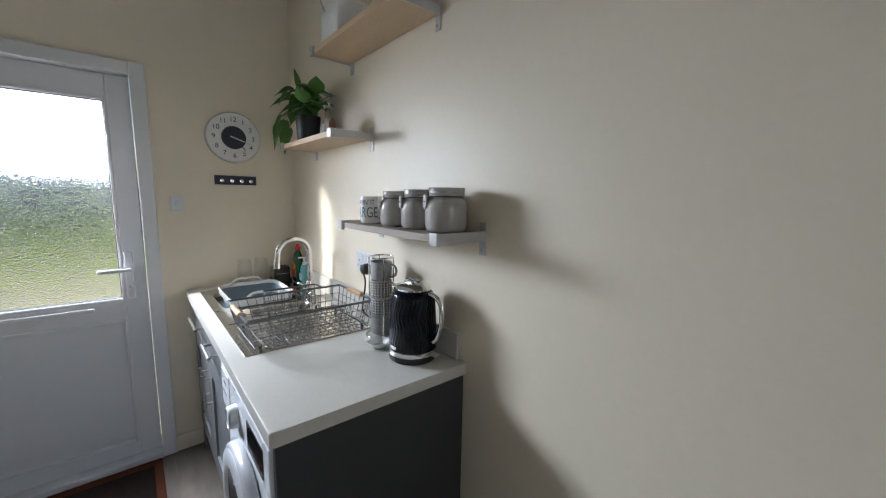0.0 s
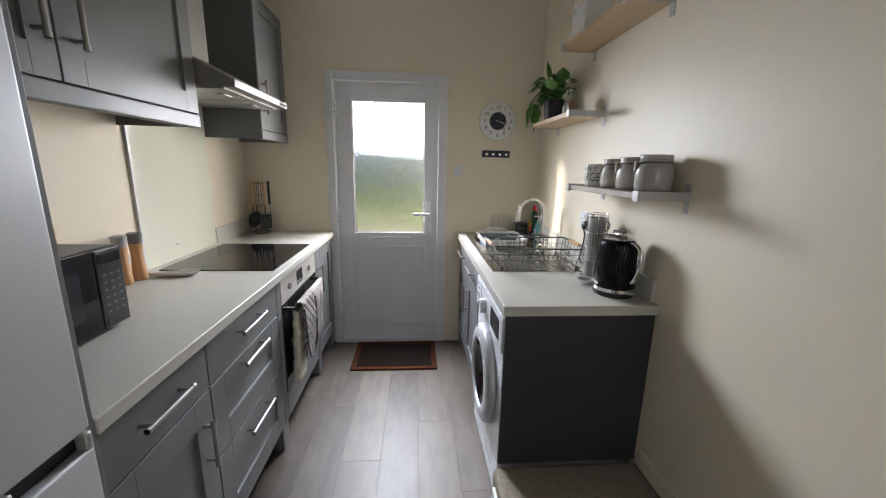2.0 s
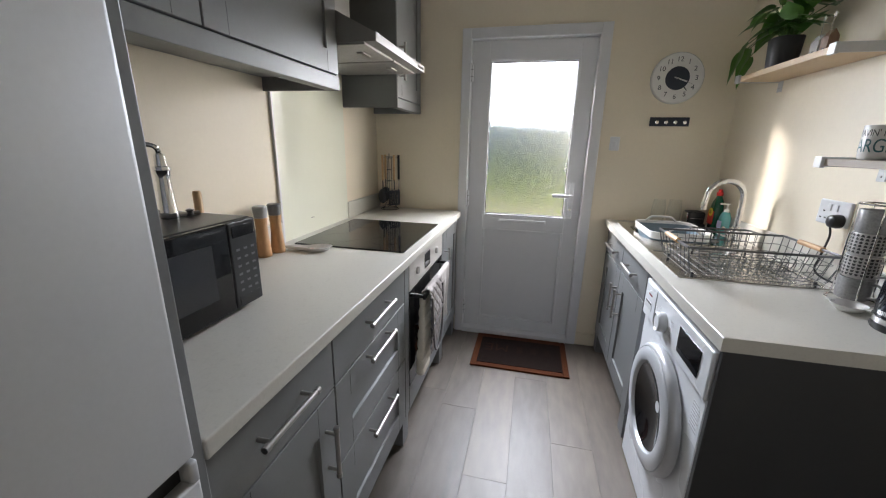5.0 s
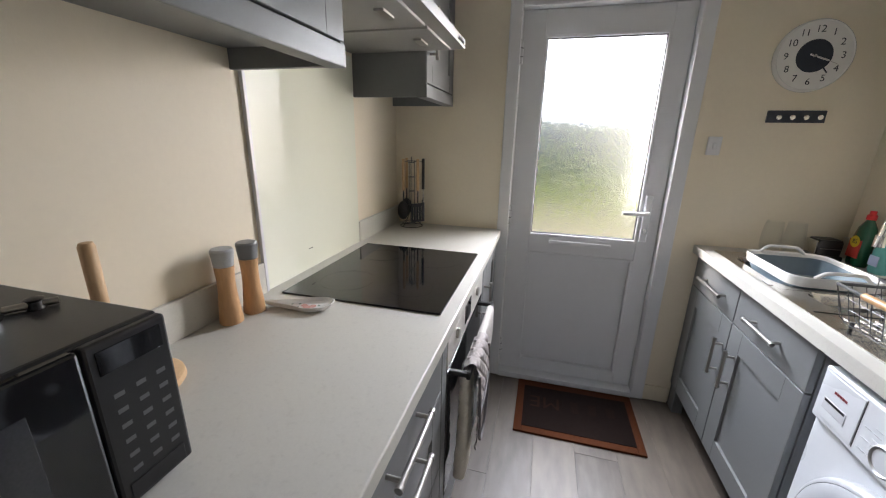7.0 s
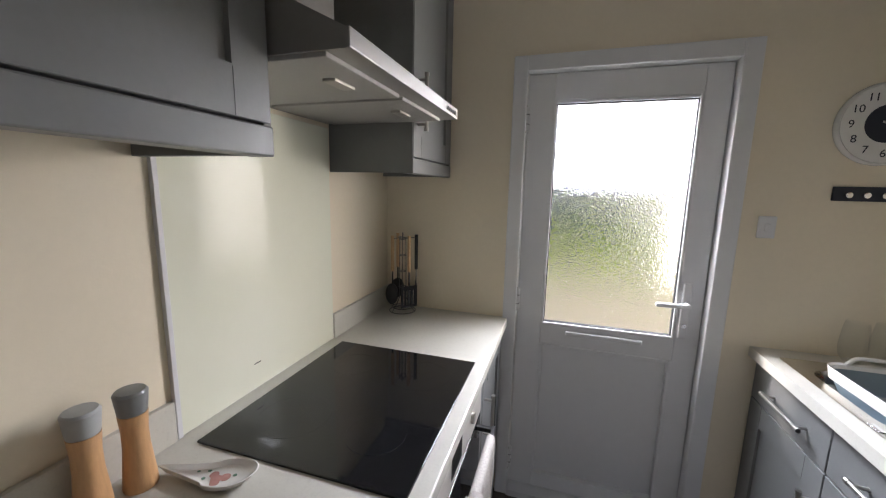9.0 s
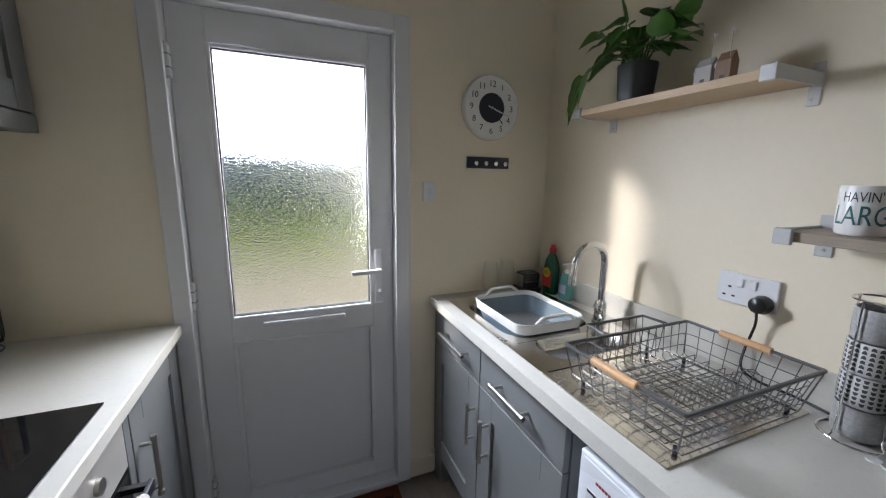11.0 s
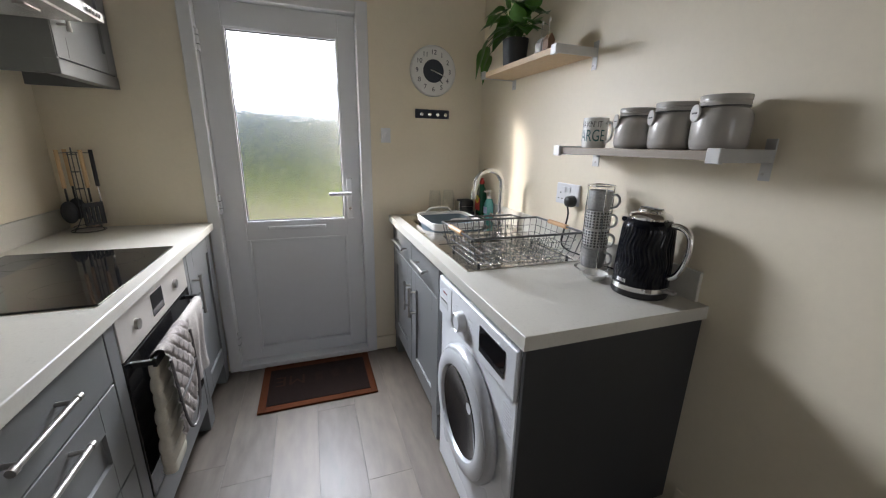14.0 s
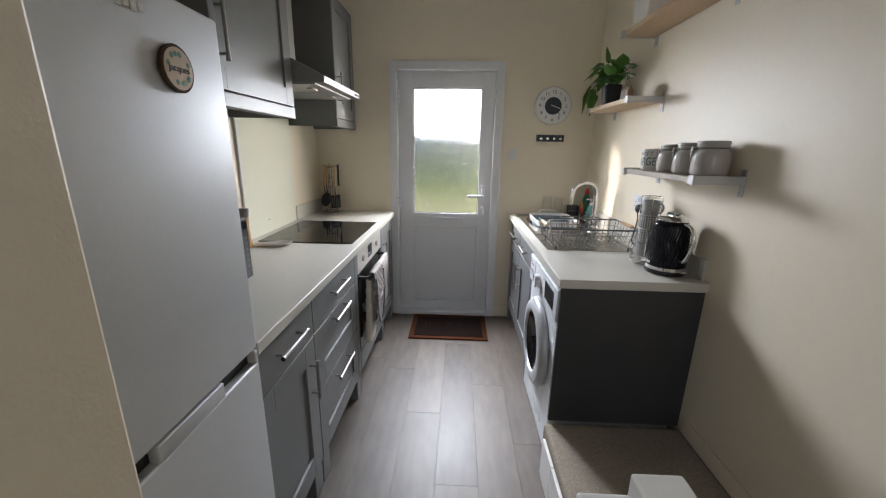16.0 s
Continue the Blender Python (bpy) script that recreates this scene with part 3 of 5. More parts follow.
# washing machine
wm = thing("washing_machine", (0.55, 1.18, 0), "white front-loading washing machine under the worktop", "washing machine")
WX = 0.25
part("cabinet", box(WX, 0.80, 0.892, 1.490, 0.012, 0.85, 0.01, segments=3), APPLIANCE, wm)
part("control_panel", box(WX - 0.012, WX + 0.01, 0.894, 1.488, 0.700, 0.849, 0.006, segments=3), APPLIANCE, wm)
part("detergent_drawer", box(WX - 0.0138, WX - 0.008, 1.352, 1.476, 0.716, 0.838, 0.0015), APPLIANCE, wm)
part("drawer_gap", box(WX - 0.0126, WX - 0.0115, 1.3495, 1.3512, 0.714, 0.840), VOID, wm)
# flat plates for the grip recess: its shade is put into grey and black
part("drawer_grip", box(WX - 0.0148, WX - 0.013, 1.385, 1.460, 0.742, 0.772, 0.0008), material("grey_grip_shade", (0.6, 0.61, 0.63), 0.5), wm)
part("grip_slot", box(WX - 0.0153, WX - 0.0145, 1.390, 1.456, 0.764, 0.7705), BLACK, wm)
RED = material("red_print", (0.22, 0.03, 0.04), 0.5)
for k in range(5):
    part("badge_bar", box(WX - 0.0146, WX - 0.0135, 1.395 + k * 0.0085, 1.4015 + k * 0.0085, 0.797, 0.8035), RED, wm)

def facing(profile, at, axis, sides=32):
    """A turned shape whose axis points along axis from at."""
    bm = lathe(profile, sides=sides)
    m = Matrix.Translation(at) @ Vector(axis).to_track_quat("Z", "Y").to_matrix().to_4x4()
    bmesh.ops.transform(bm, matrix=m, verts=bm.verts)
    return bm


WEST = (-1, 0, 0)
part("dial", facing([(0, 0), (0.036, 0), (0.034, 0.024), (0.030, 0.028), (0.027, 0.024), (0, 0.022)], (WX - 0.012, 1.245, 0.765), WEST), SILVER, wm, "silver ring dial", True)
part("dial_face", facing([(0, 0.0225), (0.026, 0.0225), (0.025, 0.025), (0, 0.0255)], (WX - 0.012, 1.245, 0.765), WEST), APPLIANCE, wm, smooth=True)
for k in range(6):
    for y in (1.292, 1.318):
        if k % 2 == 0 or y == 1.292:
            part("print_bar", box(WX - 0.0132, WX - 0.0115, y, y + 0.018, 0.728 + k * 0.014, 0.7292 + k * 0.014), material("grey_print", (0.42, 0.42, 0.44), 0.6) if k == 0 and y == 1.292 else bpy.data.materials["grey_print"], wm)
for k in range(6):
    part("print_bar", box(WX - 0.0132, WX - 0.0115, 1.165, 1.195, 0.728 + k * 0.014, 0.7292 + k * 0.014), bpy.data.materials["grey_print"], wm)
disp = part("display", box(WX - 0.0145, WX - 0.011, 0.950, 1.110, 0.752, 0.818, 0.001, segments=1), BLACK_GLASS, wm)
part("display_keys", box(WX - 0.0150, WX - 0.0115, 0.953, 1.107, 0.735, 0.751), material("dark_keys", (0.02, 0.021, 0.024), 0.2), wm)
WY, WZ = 1.195, 0.455
wd = part("door_ring", facing([(0.2112, 0.034), (0.2105, 0.0385), (0.207, 0.041), (0.166, 0.046), (0.159, 0.044), (0.155, 0.038), (0.152, 0.026)], (WX, WY, WZ), WEST, 56), material("pale_silver_ring", (0.60, 0.62, 0.65), 0.34, 0.25, 60, 0.03), wm, "pale silver round porthole ring", True)
part("outer_trim", facing([(0.216, 0.0), (0.226, 0.005), (0.227, 0.020), (0.223, 0.031), (0.217, 0.036), (0.213, 0.038), (0.2115, 0.036)], (WX, WY, WZ), WEST, 56), material("dull_silver_trim", (0.5, 0.51, 0.53), 0.36, 0.3, 60, 0.04), wd, "silver outer band", True)
part("porthole_glass", facing([(0.1515, 0.034), (0.12, 0.022), (0.06, 0.004), (0, -0.002)], (WX, WY, WZ), WEST, 40), BLACK_GLASS, wd, "dark porthole glass", True)
for k in range(9):
    part("print_line", box(WX - 0.0012, WX + 0.001, 0.915 + 0.006 * (k % 3), 0.962, 0.575 + k * 0.010, 0.5785 + k * 0.010), bpy.data.materials["grey_print"], wm)
for y in (0.94, 1.44):
    part("foot", rod((WX + 0.05, y, 0), (WX + 0.05, y, 0.014), 0.02), BLACK, wm)


def rounded(cx, cy, w, h, r, z, n=6):
    """The corners of a rounded rectangle, going round."""
    pts = []
    for k, (sx, sy) in enumerate(((1, 1), (-1, 1), (-1, -1), (1, -1))):
        for i in range(n + 1):
            a = math.pi / 2 * (k + i / n)
            pts.append((cx + sx * (w / 2 - r) + r * math.cos(a), cy + sy * (h / 2 - r) + r * math.sin(a), z))
    return pts


def loft(loops, cap=False, bm=None):
    out = bm or bmesh.new()
    rings = [[out.verts.new(p) for p in lp] for lp in loops]
    n = len(rings[0])
    for u, v in zip(rings, rings[1:]):
        for k in range(n):
            out.faces.new((u[k], u[(k + 1) % n], v[(k + 1) % n], v[k]))
    if cap:
        out.faces.new(rings[-1])
    return out


# ---- sink and tap ----
sink = thing("kitchen_sink", (0.52, 1.84, 0.91), "stainless steel one and a half bowl sink with drainer", "sink")
Z0 = 0.9125
bm = loft([rounded(0.520, 2.122, 0.474, 0.484, 0.012, Z0), rounded(0.505, 2.105, 0.36, 0.37, 0.07, Z0 - 0.001), rounded(0.505, 2.105, 0.335, 0.345, 0.07, Z0 - 0.02), rounded(0.505, 2.105, 0.30, 0.31, 0.06, Z0 - 0.15), rounded(0.505, 2.105, 0.20, 0.2, 0.05, Z0 - 0.165)], True)
part("main_bowl", bm, STEEL, sink, smooth=True)
bm = loft([rounded(0.520, 1.788, 0.474, 0.184, 0.012, Z0), rounded(0.525, 1.808, 0.31, 0.155, 0.06, Z0 - 0.001), rounded(0.525, 1.808, 0.29, 0.135, 0.055, Z0 - 0.015), rounded(0.525, 1.808, 0.25, 0.11, 0.05, Z0 - 0.09)], True)
part("half_bowl", bm, STEEL, sink, smooth=True)
drainer = part("drainer", box(0.283, 0.757, 1.323, 1.696, Z0 - 0.008, Z0 - 0.002), STEEL, sink)
for a in ((0.283, 0.757, 1.323, 1.338), (0.283, 0.301, 1.338, 1.696), (0.739, 0.757, 1.338, 1.696)):
    part("drainer_rim", box(a[0], a[1], a[2], a[3], Z0 - 0.0018, Z0 + 0.001, 0.001), STEEL, drainer)
for k in range(9):
    part("ridge", box(0.36 + k * 0.038, 0.368 + k * 0.038, 1.37, 1.67, Z0 - 0.003, Z0 + 0.001, 0.0015), STEEL, drainer)

part("waste", lathe([(0, 0.0), (0.035, 0.0), (0.04, -0.004)], (0.505, 2.105, Z0 - 0.162)), CHROME, sink)
part("overflow_slot", box(0.290, 0.305, 1.91, 1.95, Z0, Z0 + 0.002), CHROME, sink)

TX, TY = 0.722, 1.935
tap = thing("mixer_tap", (TX, TY, 0.9125), "chrome swan neck mixer tap over the sink", "tap")
part("body", lathe([(0, 0), (0.027, 0), (0.027, 0.006), (0.022, 0.01), (0.021, 0.075), (0.018, 0.085), (0.0, 0.087)], (TX, TY, 0.9125), 24), CHROME, tap, smooth=True)
d = Vector((-0.985, -0.15, 0))
pts = [Vector((TX, TY, 0.99)), Vector((TX, TY, 1.06)), Vector((TX, TY, 1.125))]
for i in range(1, 13):
    a = math.pi * i / 13
    pts.append(Vector((TX, TY, 1.14)) + d * 0.082 * (1 - math.cos(a)) + Vector((0, 0, 0.075 * math.sin(a))))
pts += [Vector((TX, TY, 1.12)) + d * 0.166, Vector((TX, TY, 1.085)) + d * 0.169]
sp_ = part("spout", tube(pts, 0.0125, sides=14), CHROME, tap, smooth=True)
e = Vector((TX, TY, 1.0)) + d * 0.17
part("nozzle", rod(e + Vector((0, 0, 0.115)), e + Vector((0, 0, 0.078)), 0.0145, sides=16), CHROME, sp_, smooth=True)
bm = rod((TX, TY, 0.965), (TX - 0.035, TY - 0.022, 0.968), 0.014)
rod((TX - 0.035, TY - 0.022, 0.968), (TX - 0.075, TY - 0.045, 1.0), 0.006, bm)
part("lever", bm, CHROME, tap, smooth=True)

# washing-up tub in the main bowl
BLUEGREY = material("blue_grey_silicone", (0.16, 0.22, 0.27), 0.5, 0, 60, 0.05)
TC = (0.494, 2.085)
tub = thing("washing_up_bowl", (*TC, 0.749), "white and blue-grey folding washing-up bowl in the sink", "washing-up bowl")
part("basin", loft([rounded(*TC, w, h, r, z) for w, h, r, z in ((0.268, 0.340, 0.045, 0.938), (0.262, 0.318, 0.045, 0.905), (0.238, 0.262, 0.045, 0.86), (0.19, 0.20, 0.045, 0.75), (0.18, 0.19, 0.04, 0.7495))], True), BLUEGREY, tub, smooth=True)
part("rim", loft([rounded(*TC, w, h, r, z) for w, h, r, z in ((0.266, 0.338, 0.044, 0.917), (0.280, 0.352, 0.05, 0.917), (0.292, 0.366, 0.056, 0.952), (0.288, 0.362, 0.055, 0.955), (0.274, 0.348, 0.05, 0.950), (0.266, 0.338, 0.044, 0.917))]), CERAMIC, tub, "white plastic rim", True)
for s_ in (-1, 1):
    y = TC[1] + s_ * 0.179
    bm = tube(smooth_run([(TC[0] - 0.078, y - s_ * 0.004, 0.951), (TC[0] - 0.06, y, 0.968), (TC[0] - 0.045, y + s_ * 0.002, 0.975), (TC[0], y + s_ * 0.002, 0.976), (TC[0] + 0.045, y + s_ * 0.002, 0.975), (TC[0] + 0.06, y, 0.968), (TC[0] + 0.078, y - s_ * 0.004, 0.951)], 4), 0.0065)
    part("handle", bm, CERAMIC, tub, "white plastic handle", True)
solid("dish_cloth", box(0.44, 0.52, 1.985, 2.04, 0.7500, 0.765, 0.006, segments=3), material("pale_sponge", (0.6, 0.52, 0.38), 0.9, 0, 80, 0.15, 0.5, 120), "pale folded cloth in the washing-up bowl", "cloth", base=(0.48, 2.01, 0.7500))

# dish rack
rack = thing("dish_rack", (0.52, 1.466, 0.9125), "black wire dish rack with wooden grips on the drainer", "dish rack")
RX0, RX1, RY0, RY1, RZ = 0.293, 0.746, 1.308, 1.625, 1.026
bm = bmesh.new()
for a in ((RX0, RX1, RY0 - 0.004, RY0 + 0.004), (RX0, RX1, RY1 - 0.004, RY1 + 0.004), (RX0 - 0.004, RX0 + 0.004, RY0, RY1), (RX1 - 0.004, RX1 + 0.004, RY0, RY1)):
    box(a[0], a[1], a[2], a[3], RZ - 0.003, RZ + 0.005, 0.002, bm)
part("rim", bm, WIRE, rack)
bx0, bx1, by0, by1, bz = RX0 + 0.024, RX1 - 0.018, RY0 + 0.02, RY1 - 0.014, 0.926
for k in range(15):
    x = bx0 + (bx1 - bx0) * k / 14
    xr = RX0 + (RX1 - RX0) * k / 14
    part("wire", tube([(xr, RY0, RZ), (x, by0, bz + 0.012), (x, by0 + 0.015, bz), (x, by1 - 0.015, bz), (x, by1, bz + 0.012), (xr, RY1, RZ)], 0.00125, sides=6), WIRE, rack)
for k in range(9):
    y = by0 + (by1 - by0) * k / 8
    yr = RY0 + (RY1 - RY0) * k / 8
    part("wire", tube([(RX0, yr, RZ), (bx0 - 0.004, y, bz + 0.01), (bx0 + 0.012, y, bz - 0.004), (bx1 - 0.012, y, bz - 0.004), (bx1 + 0.004, y, bz + 0.01), (RX1, yr, RZ)], 0.00125, sides=6), WIRE, rack)
for z, f in ((0.965, 0.72), (0.995, 0.4)):
    part("wire", tube(rounded((RX0 + RX1) / 2, (RY0 + RY1) / 2, RX1 - RX0 - 0.06 * f, RY1 - RY0 - 0.044 * f, 0.02, z, 3), 0.0013, sides=6, closed=True), WIRE, rack)
for k in range(12):
    x = 0.44 + k * 0.022
    part("plate_divider", tube([(x, 1.39, bz), (x + 0.012, 1.395, bz + 0.05), (x + 0.012, 1.415, bz + 0.06), (x + 0.012, 1.435, bz + 0.05), (x, 1.44, bz)], 0.0014, sides=6), WIRE, rack)
for y in (1.48, 1.52, 1.56):
    part("wire", tube([(0.42, y, bz), (0.42, y, bz + 0.03), (0.70, y, bz + 0.03), (0.70, y, bz)], 0.0014, sides=6), WIRE, rack)
for x in (RX0, RX1):
    part("grip", rod((x, 1.41, RZ + 0.001), (x, 1.53, RZ + 0.001), 0.0095, sides=14), BEECH, rack, "beech wood grip", True)
for x in (0.335, 0.71):
    for y in (1.345, 1.595):
        part("foot", rod((x, y, 0.9125), (x, y, 0.928), 0.005), RUBBER, rack)
cage = thing("cutlery_cage", (0.550, 1.67, 0.9125), "small black wire cutlery cage beside the dish rack", "cutlery cage")
part("rim", tube([(0.430, 1.634, 1.026), (0.440, 1.706, 1.026), (0.660, 1.706, 1.026), (0.670, 1.634, 1.026)], 0.0045, sides=6), WIRE, cage)
for k in range(9):
    x = 0.44 + k * 0.0275
    part("wire", tube([(x, 1.706, 1.025), (x, 1.699, 0.935), (x, 1.643, 0.935), (x, 1.634, 1.025)], 0.0014, sides=6), WIRE, cage)
for z in (0.936, 0.98):
    part("wire", tube([(0.440, 1.64, z), (0.440, 1.702, z), (0.660, 1.702, z), (0.660, 1.64, z)], 0.0014, sides=6), WIRE, cage)
for x in (0.450, 0.650):
    part("foot", rod((x, 1.67, 0.9125), (x, 1.67, 0.937), 0.004), RUBBER, cage)

# bottles, caddy and glasses behind the sink
b = thing("washing_up_liquid", (0.788, 2.31, 0.91), "green washing-up liquid bottle with red cap", "bottle")
bm = loft([[(0.788 + (x - 0.788), y, z) for x, y, z in rounded(0.788, 2.31, w, h, r, zz)] for w, h, r, zz in ((0.044, 0.07, 0.018, 0.91), (0.05, 0.078, 0.02, 0.92), (0.05, 0.078, 0.02, 1.03), (0.044, 0.06, 0.018, 1.07), (0.026, 0.028, 0.012, 1.10), (0.024, 0.026, 0.011, 1.105))], True)
part("body", bm, material("green_liquid_plastic", (0.005, 0.09, 0.04), 0.15, 0, 20, 0.05, coat=0.5), b, smooth=True)
part("cap", lathe([(0.016, 0), (0.016, 0.018), (0.011, 0.022), (0.010, 0.036), (0, 0.037)], (0.788, 2.31, 1.105), 16), material("red_plastic", (0.6, 0.02, 0.02), 0.35), b, "red cap", True)
lb = part("label", box(0.760, 0.7635, 2.28, 2.34, 0.945, 1.02), material("red_label", (0.55, 0.05, 0.04), 0.4), b)
text_part("85", 0.026, Matrix.Translation((0.7585, 2.31, 1.012)) @ Matrix.Rotation(-math.pi / 2, 4, "Z") @ Matrix.Rotation(math.pi / 2, 4, "X"), BLACK, b, "lettering", 0.0002)
part("label_flash", facing([(0, 0), (0.024, 0), (0.024, 0.001), (0, 0.001)], (0.760, 2.31, 1.012), WEST, 20), material("yellow_label", (0.7, 0.55, 0.03), 0.4), b)
b = thing("soap_dispenser", (0.79, 2.205, 0.91), "clear hand soap pump bottle with teal soap", "soap dispenser")
part("body", loft([rounded(0.79, 2.205, w, h, r, z) for w, h, r, z in ((0.04, 0.056, 0.015, 0.91), (0.046, 0.062, 0.018, 0.92), (0.046, 0.062, 0.018, 1.0), (0.03, 0.036, 0.014, 1.03))], True), material("teal_soap", (0.12, 0.38, 0.36), 0.12, 0, 20, 0.05, coat=0.6), b, smooth=True)
bm = lathe([(0.012, 0), (0.012, 0.015), (0.005, 0.018), (0.005, 0.04), (0, 0.04)], (0.79, 2.205, 1.03), 14)
box(0.755, 0.80, 2.198, 2.212, 1.068, 1.077, 0.003, bm)
part("pump", bm, CERAMIC, b, "white pump head", True)
part("label", box(0.7655, 0.7675, 2.183, 2.227, 0.94, 0.98), material("blue_white_label", (0.35, 0.42, 0.6), 0.4), b)
b = thing("sponge_caddy", (0.71, 2.385, 0.91), "brushed steel and black sponge caddy by the wall", "caddy")
part("shell", loft([rounded(0.708, 2.385, w, h, 0.014, z) for w, h, z in ((0.092, 0.080, 0.93), (0.094, 0.082, 0.99), (0.086, 0.074, 1.0), (0.07, 0.058, 1.0), (0.07, 0.058, 0.96))], True), BLACK, b, "black rounded shell", True)
part("face", box(0.6565, 0.6625, 2.348, 2.422, 0.934, 0.994, 0.003), STEEL, b, "brushed steel face")
part("base", box(0.652, 0.76, 2.340, 2.43, 0.91, 0.932, 0.006), BLACK, b)
part("wire", rod((0.672, 2.3435, 0.962), (0.744, 2.3435, 0.962), 0.0012, sides=6), NICKEL, b)
part("sponge", box(0.68, 0.736, 2.362, 2.408, 0.958, 1.004, 0.006), INK0, b)


def tumbler(x, y):
    g = thing("wine_tumbler", (x, y, 0.91), "clear stemless wine glass beside the sink", "glass", "wine tumblers")
    part("bowl", lathe([(0, 0.0), (0.022, 0.0), (0.036, 0.02), (0.039, 0.055), (0.037, 0.10), (0.031, 0.145)], (x, y, 0.915), 24), CLEAR, g, smooth=True)


tumbler(0.515, 2.405)
tumbler(0.605, 2.41)

# ---- kettle, mugs and spoon dish ----
k = thing("kettle", (0.724, 1.010, 0.91), "glossy black ribbed electric kettle with chrome trim", "kettle")
KB = material("black_gloss_enamel", (0.003, 0.004, 0.008), 0.16, 0, 20, 0.05)
KB.node_tree.nodes["Principled BSDF"].inputs["Specular IOR Level"].default_value = 0.28
KX, KY, KZ = 0.724, 1.010, 0.91
part("power_base", lathe([(0, 0), (0.085, 0), (0.088, 0.006), (0.086, 0.018), (0, 0.02)], (KX, KY, KZ), 40), BLACK, k, smooth=True)
part("lower_band", lathe([(0.084, 0.019), (0.0885, 0.021), (0.088, 0.034), (0.084, 0.036)], (KX, KY, KZ), 40), CHROME, k, smooth=True)
rings, n = [], 304
bm = bmesh.new()
for i in range(37):
    f = i / 36
    r = 0.0855 - 0.010 * f ** 1.6 - 0.016 * max(0.0, (f - 0.86) / 0.14) ** 2
    z = 0.035 + 0.194 * f
    fade = max(0.0, min(1.0, 5 * f, 5 * (1 - f)))
    rings.append([(KX + (r + 0.0008 * fade * math.sin(38 * (a + 0.07 * math.sin(f * 13)))) * math.cos(a), KY + (r + 0.0008 * fade * math.sin(38 * (a + 0.07 * math.sin(f * 13)))) * math.sin(a), KZ + z) for a in [2 * math.pi * j / n for j in range(n)]])
part("jug", loft(rings), KB, k, "glossy black rippled body", True)
part("collar", lathe([(0.0585, 0.227), (0.064, 0.229), (0.065, 0.234), (0.058, 0.243), (0.044, 0.248), (0, 0.250)], (KX, KY, KZ), 40), CHROME, k, smooth=True)
lid = part("lid_bar", loft([rounded(KX, KY, 0.035, 0.085, 0.016, KZ + 0.243), rounded(KX, KY, 0.036, 0.088, 0.017, KZ + 0.254), rounded(KX, KY, 0.028, 0.08, 0.013, KZ + 0.258)], True), CHROME, k, smooth=True)
part("lid_grip", box(KX - 0.009, KX + 0.009, KY - 0.033, KY + 0.033, KZ + 0.2575, KZ + 0.260), BLACK, lid)
hd = Vector((0.22, -0.97, 0)).normalized()
c = Vector((KX, KY, KZ))
pts = [c + hd * r + Vector((0, 0, z)) for r, z in ((0.070, 0.215), (0.088, 0.219), (0.108, 0.214), (0.124, 0.2), (0.132, 0.175), (0.131, 0.143), (0.123, 0.11), (0.111, 0.085), (0.097, 0.072), (0.082, 0.068))]
part("handle", tube(smooth_run(pts, 4), 0.0095, sides=14), CHROME, k, smooth=True)
bm = loft([[tuple(c - hd * (0.058 + q * 0.034) + Vector((0, 0, 0.205 + 0.010 * q)) + Vector((-hd.y, hd.x, 0)) * math.cos(a) * (0.019 - 0.009 * q) + Vector((0, 0, 1)) * math.sin(a) * (0.016 - 0.009 * q)) for a in [2 * math.pi * j / 14 for j in range(14)]] for q in (0, 0.5, 1)], True)
part("spout", bm, KB, k, smooth=True)
bm = box(-0.012, 0.012, -0.03, 0.0, -0.005, 0.004, 0.003)
bmesh.ops.transform(bm, matrix=Matrix.Translation(c + hd * 0.086 + Vector((0, 0, 0.028))) @ Matrix.Rotation(math.atan2(hd.y, hd.x) + math.pi / 2, 4, "Z"), verts=bm.verts)
part("switch", bm, STONEWARE, k, "grey rocker switch")
bm = bmesh.new()
for j in range(7):
    a = math.radians(172 + j * 3.3)
    box(-0.0018, 0.0018, -0.001, 0.001, 0, 0.011, 0, bm)
    bmesh.ops.transform(bm, matrix=Matrix.Translation(c + Vector((math.cos(a), math.sin(a), 0)) * 0.0872 + Vector((0, 0, 0.043))) @ Matrix.Rotation(a + math.pi / 2, 4, "Z"), verts=bm.verts[-8:])
part("badge", bm, CHROME, k)
for ob in k.children:
    ob.data.transform(Matrix.Diagonal((0.91, 0.91, 1, 1)))
cable = [(0.790, 1.478, 1.10), (0.80, 1.481, 1.06), (0.798, 1.495, 0.98), (0.79, 1.49, 0.935), (0.795, 1.45, 0.9155), (0.80, 1.37, 0.9145), (0.79, 1.29, 0.9145), (0.80, 1.19, 0.9145), (0.785, 1.11, 0.9145), (0.755, 1.07, 0.916)]


part("cable", tube(smooth_run(cable), 0.0035), BLACK, k, smooth=True)
pl = part("plug", facing([(0, 0), (0.024, 0), (0.025, 0.012), (0.021, 0.03), (0.012, 0.036), (0, 0.037)], (0.816, 1.478, 1.118), WEST, 20), BLACK, k, smooth=True)

so = thing("double_socket", (XE, 1.523, 1.142), "white double plug socket above the worktop", "socket")
part("plate", box(0.816, XE, 1.449, 1.597, 1.098, 1.186, 0.004), UPVC, so)
for y in (1.507, 1.539):
    part("rocker", box(0.8115, 0.817, y - 0.008, y + 0.008, 1.148, 1.173, 0.002), UPVC, so)
for y, z in ((1.565, 1.145), (1.553, 1.12), (1.577, 1.12)):
    part("pin_hole", box(0.815, 0.817, y - 0.004, y + 0.004, z - 0.0025, z + 0.0025), BLACK, so)

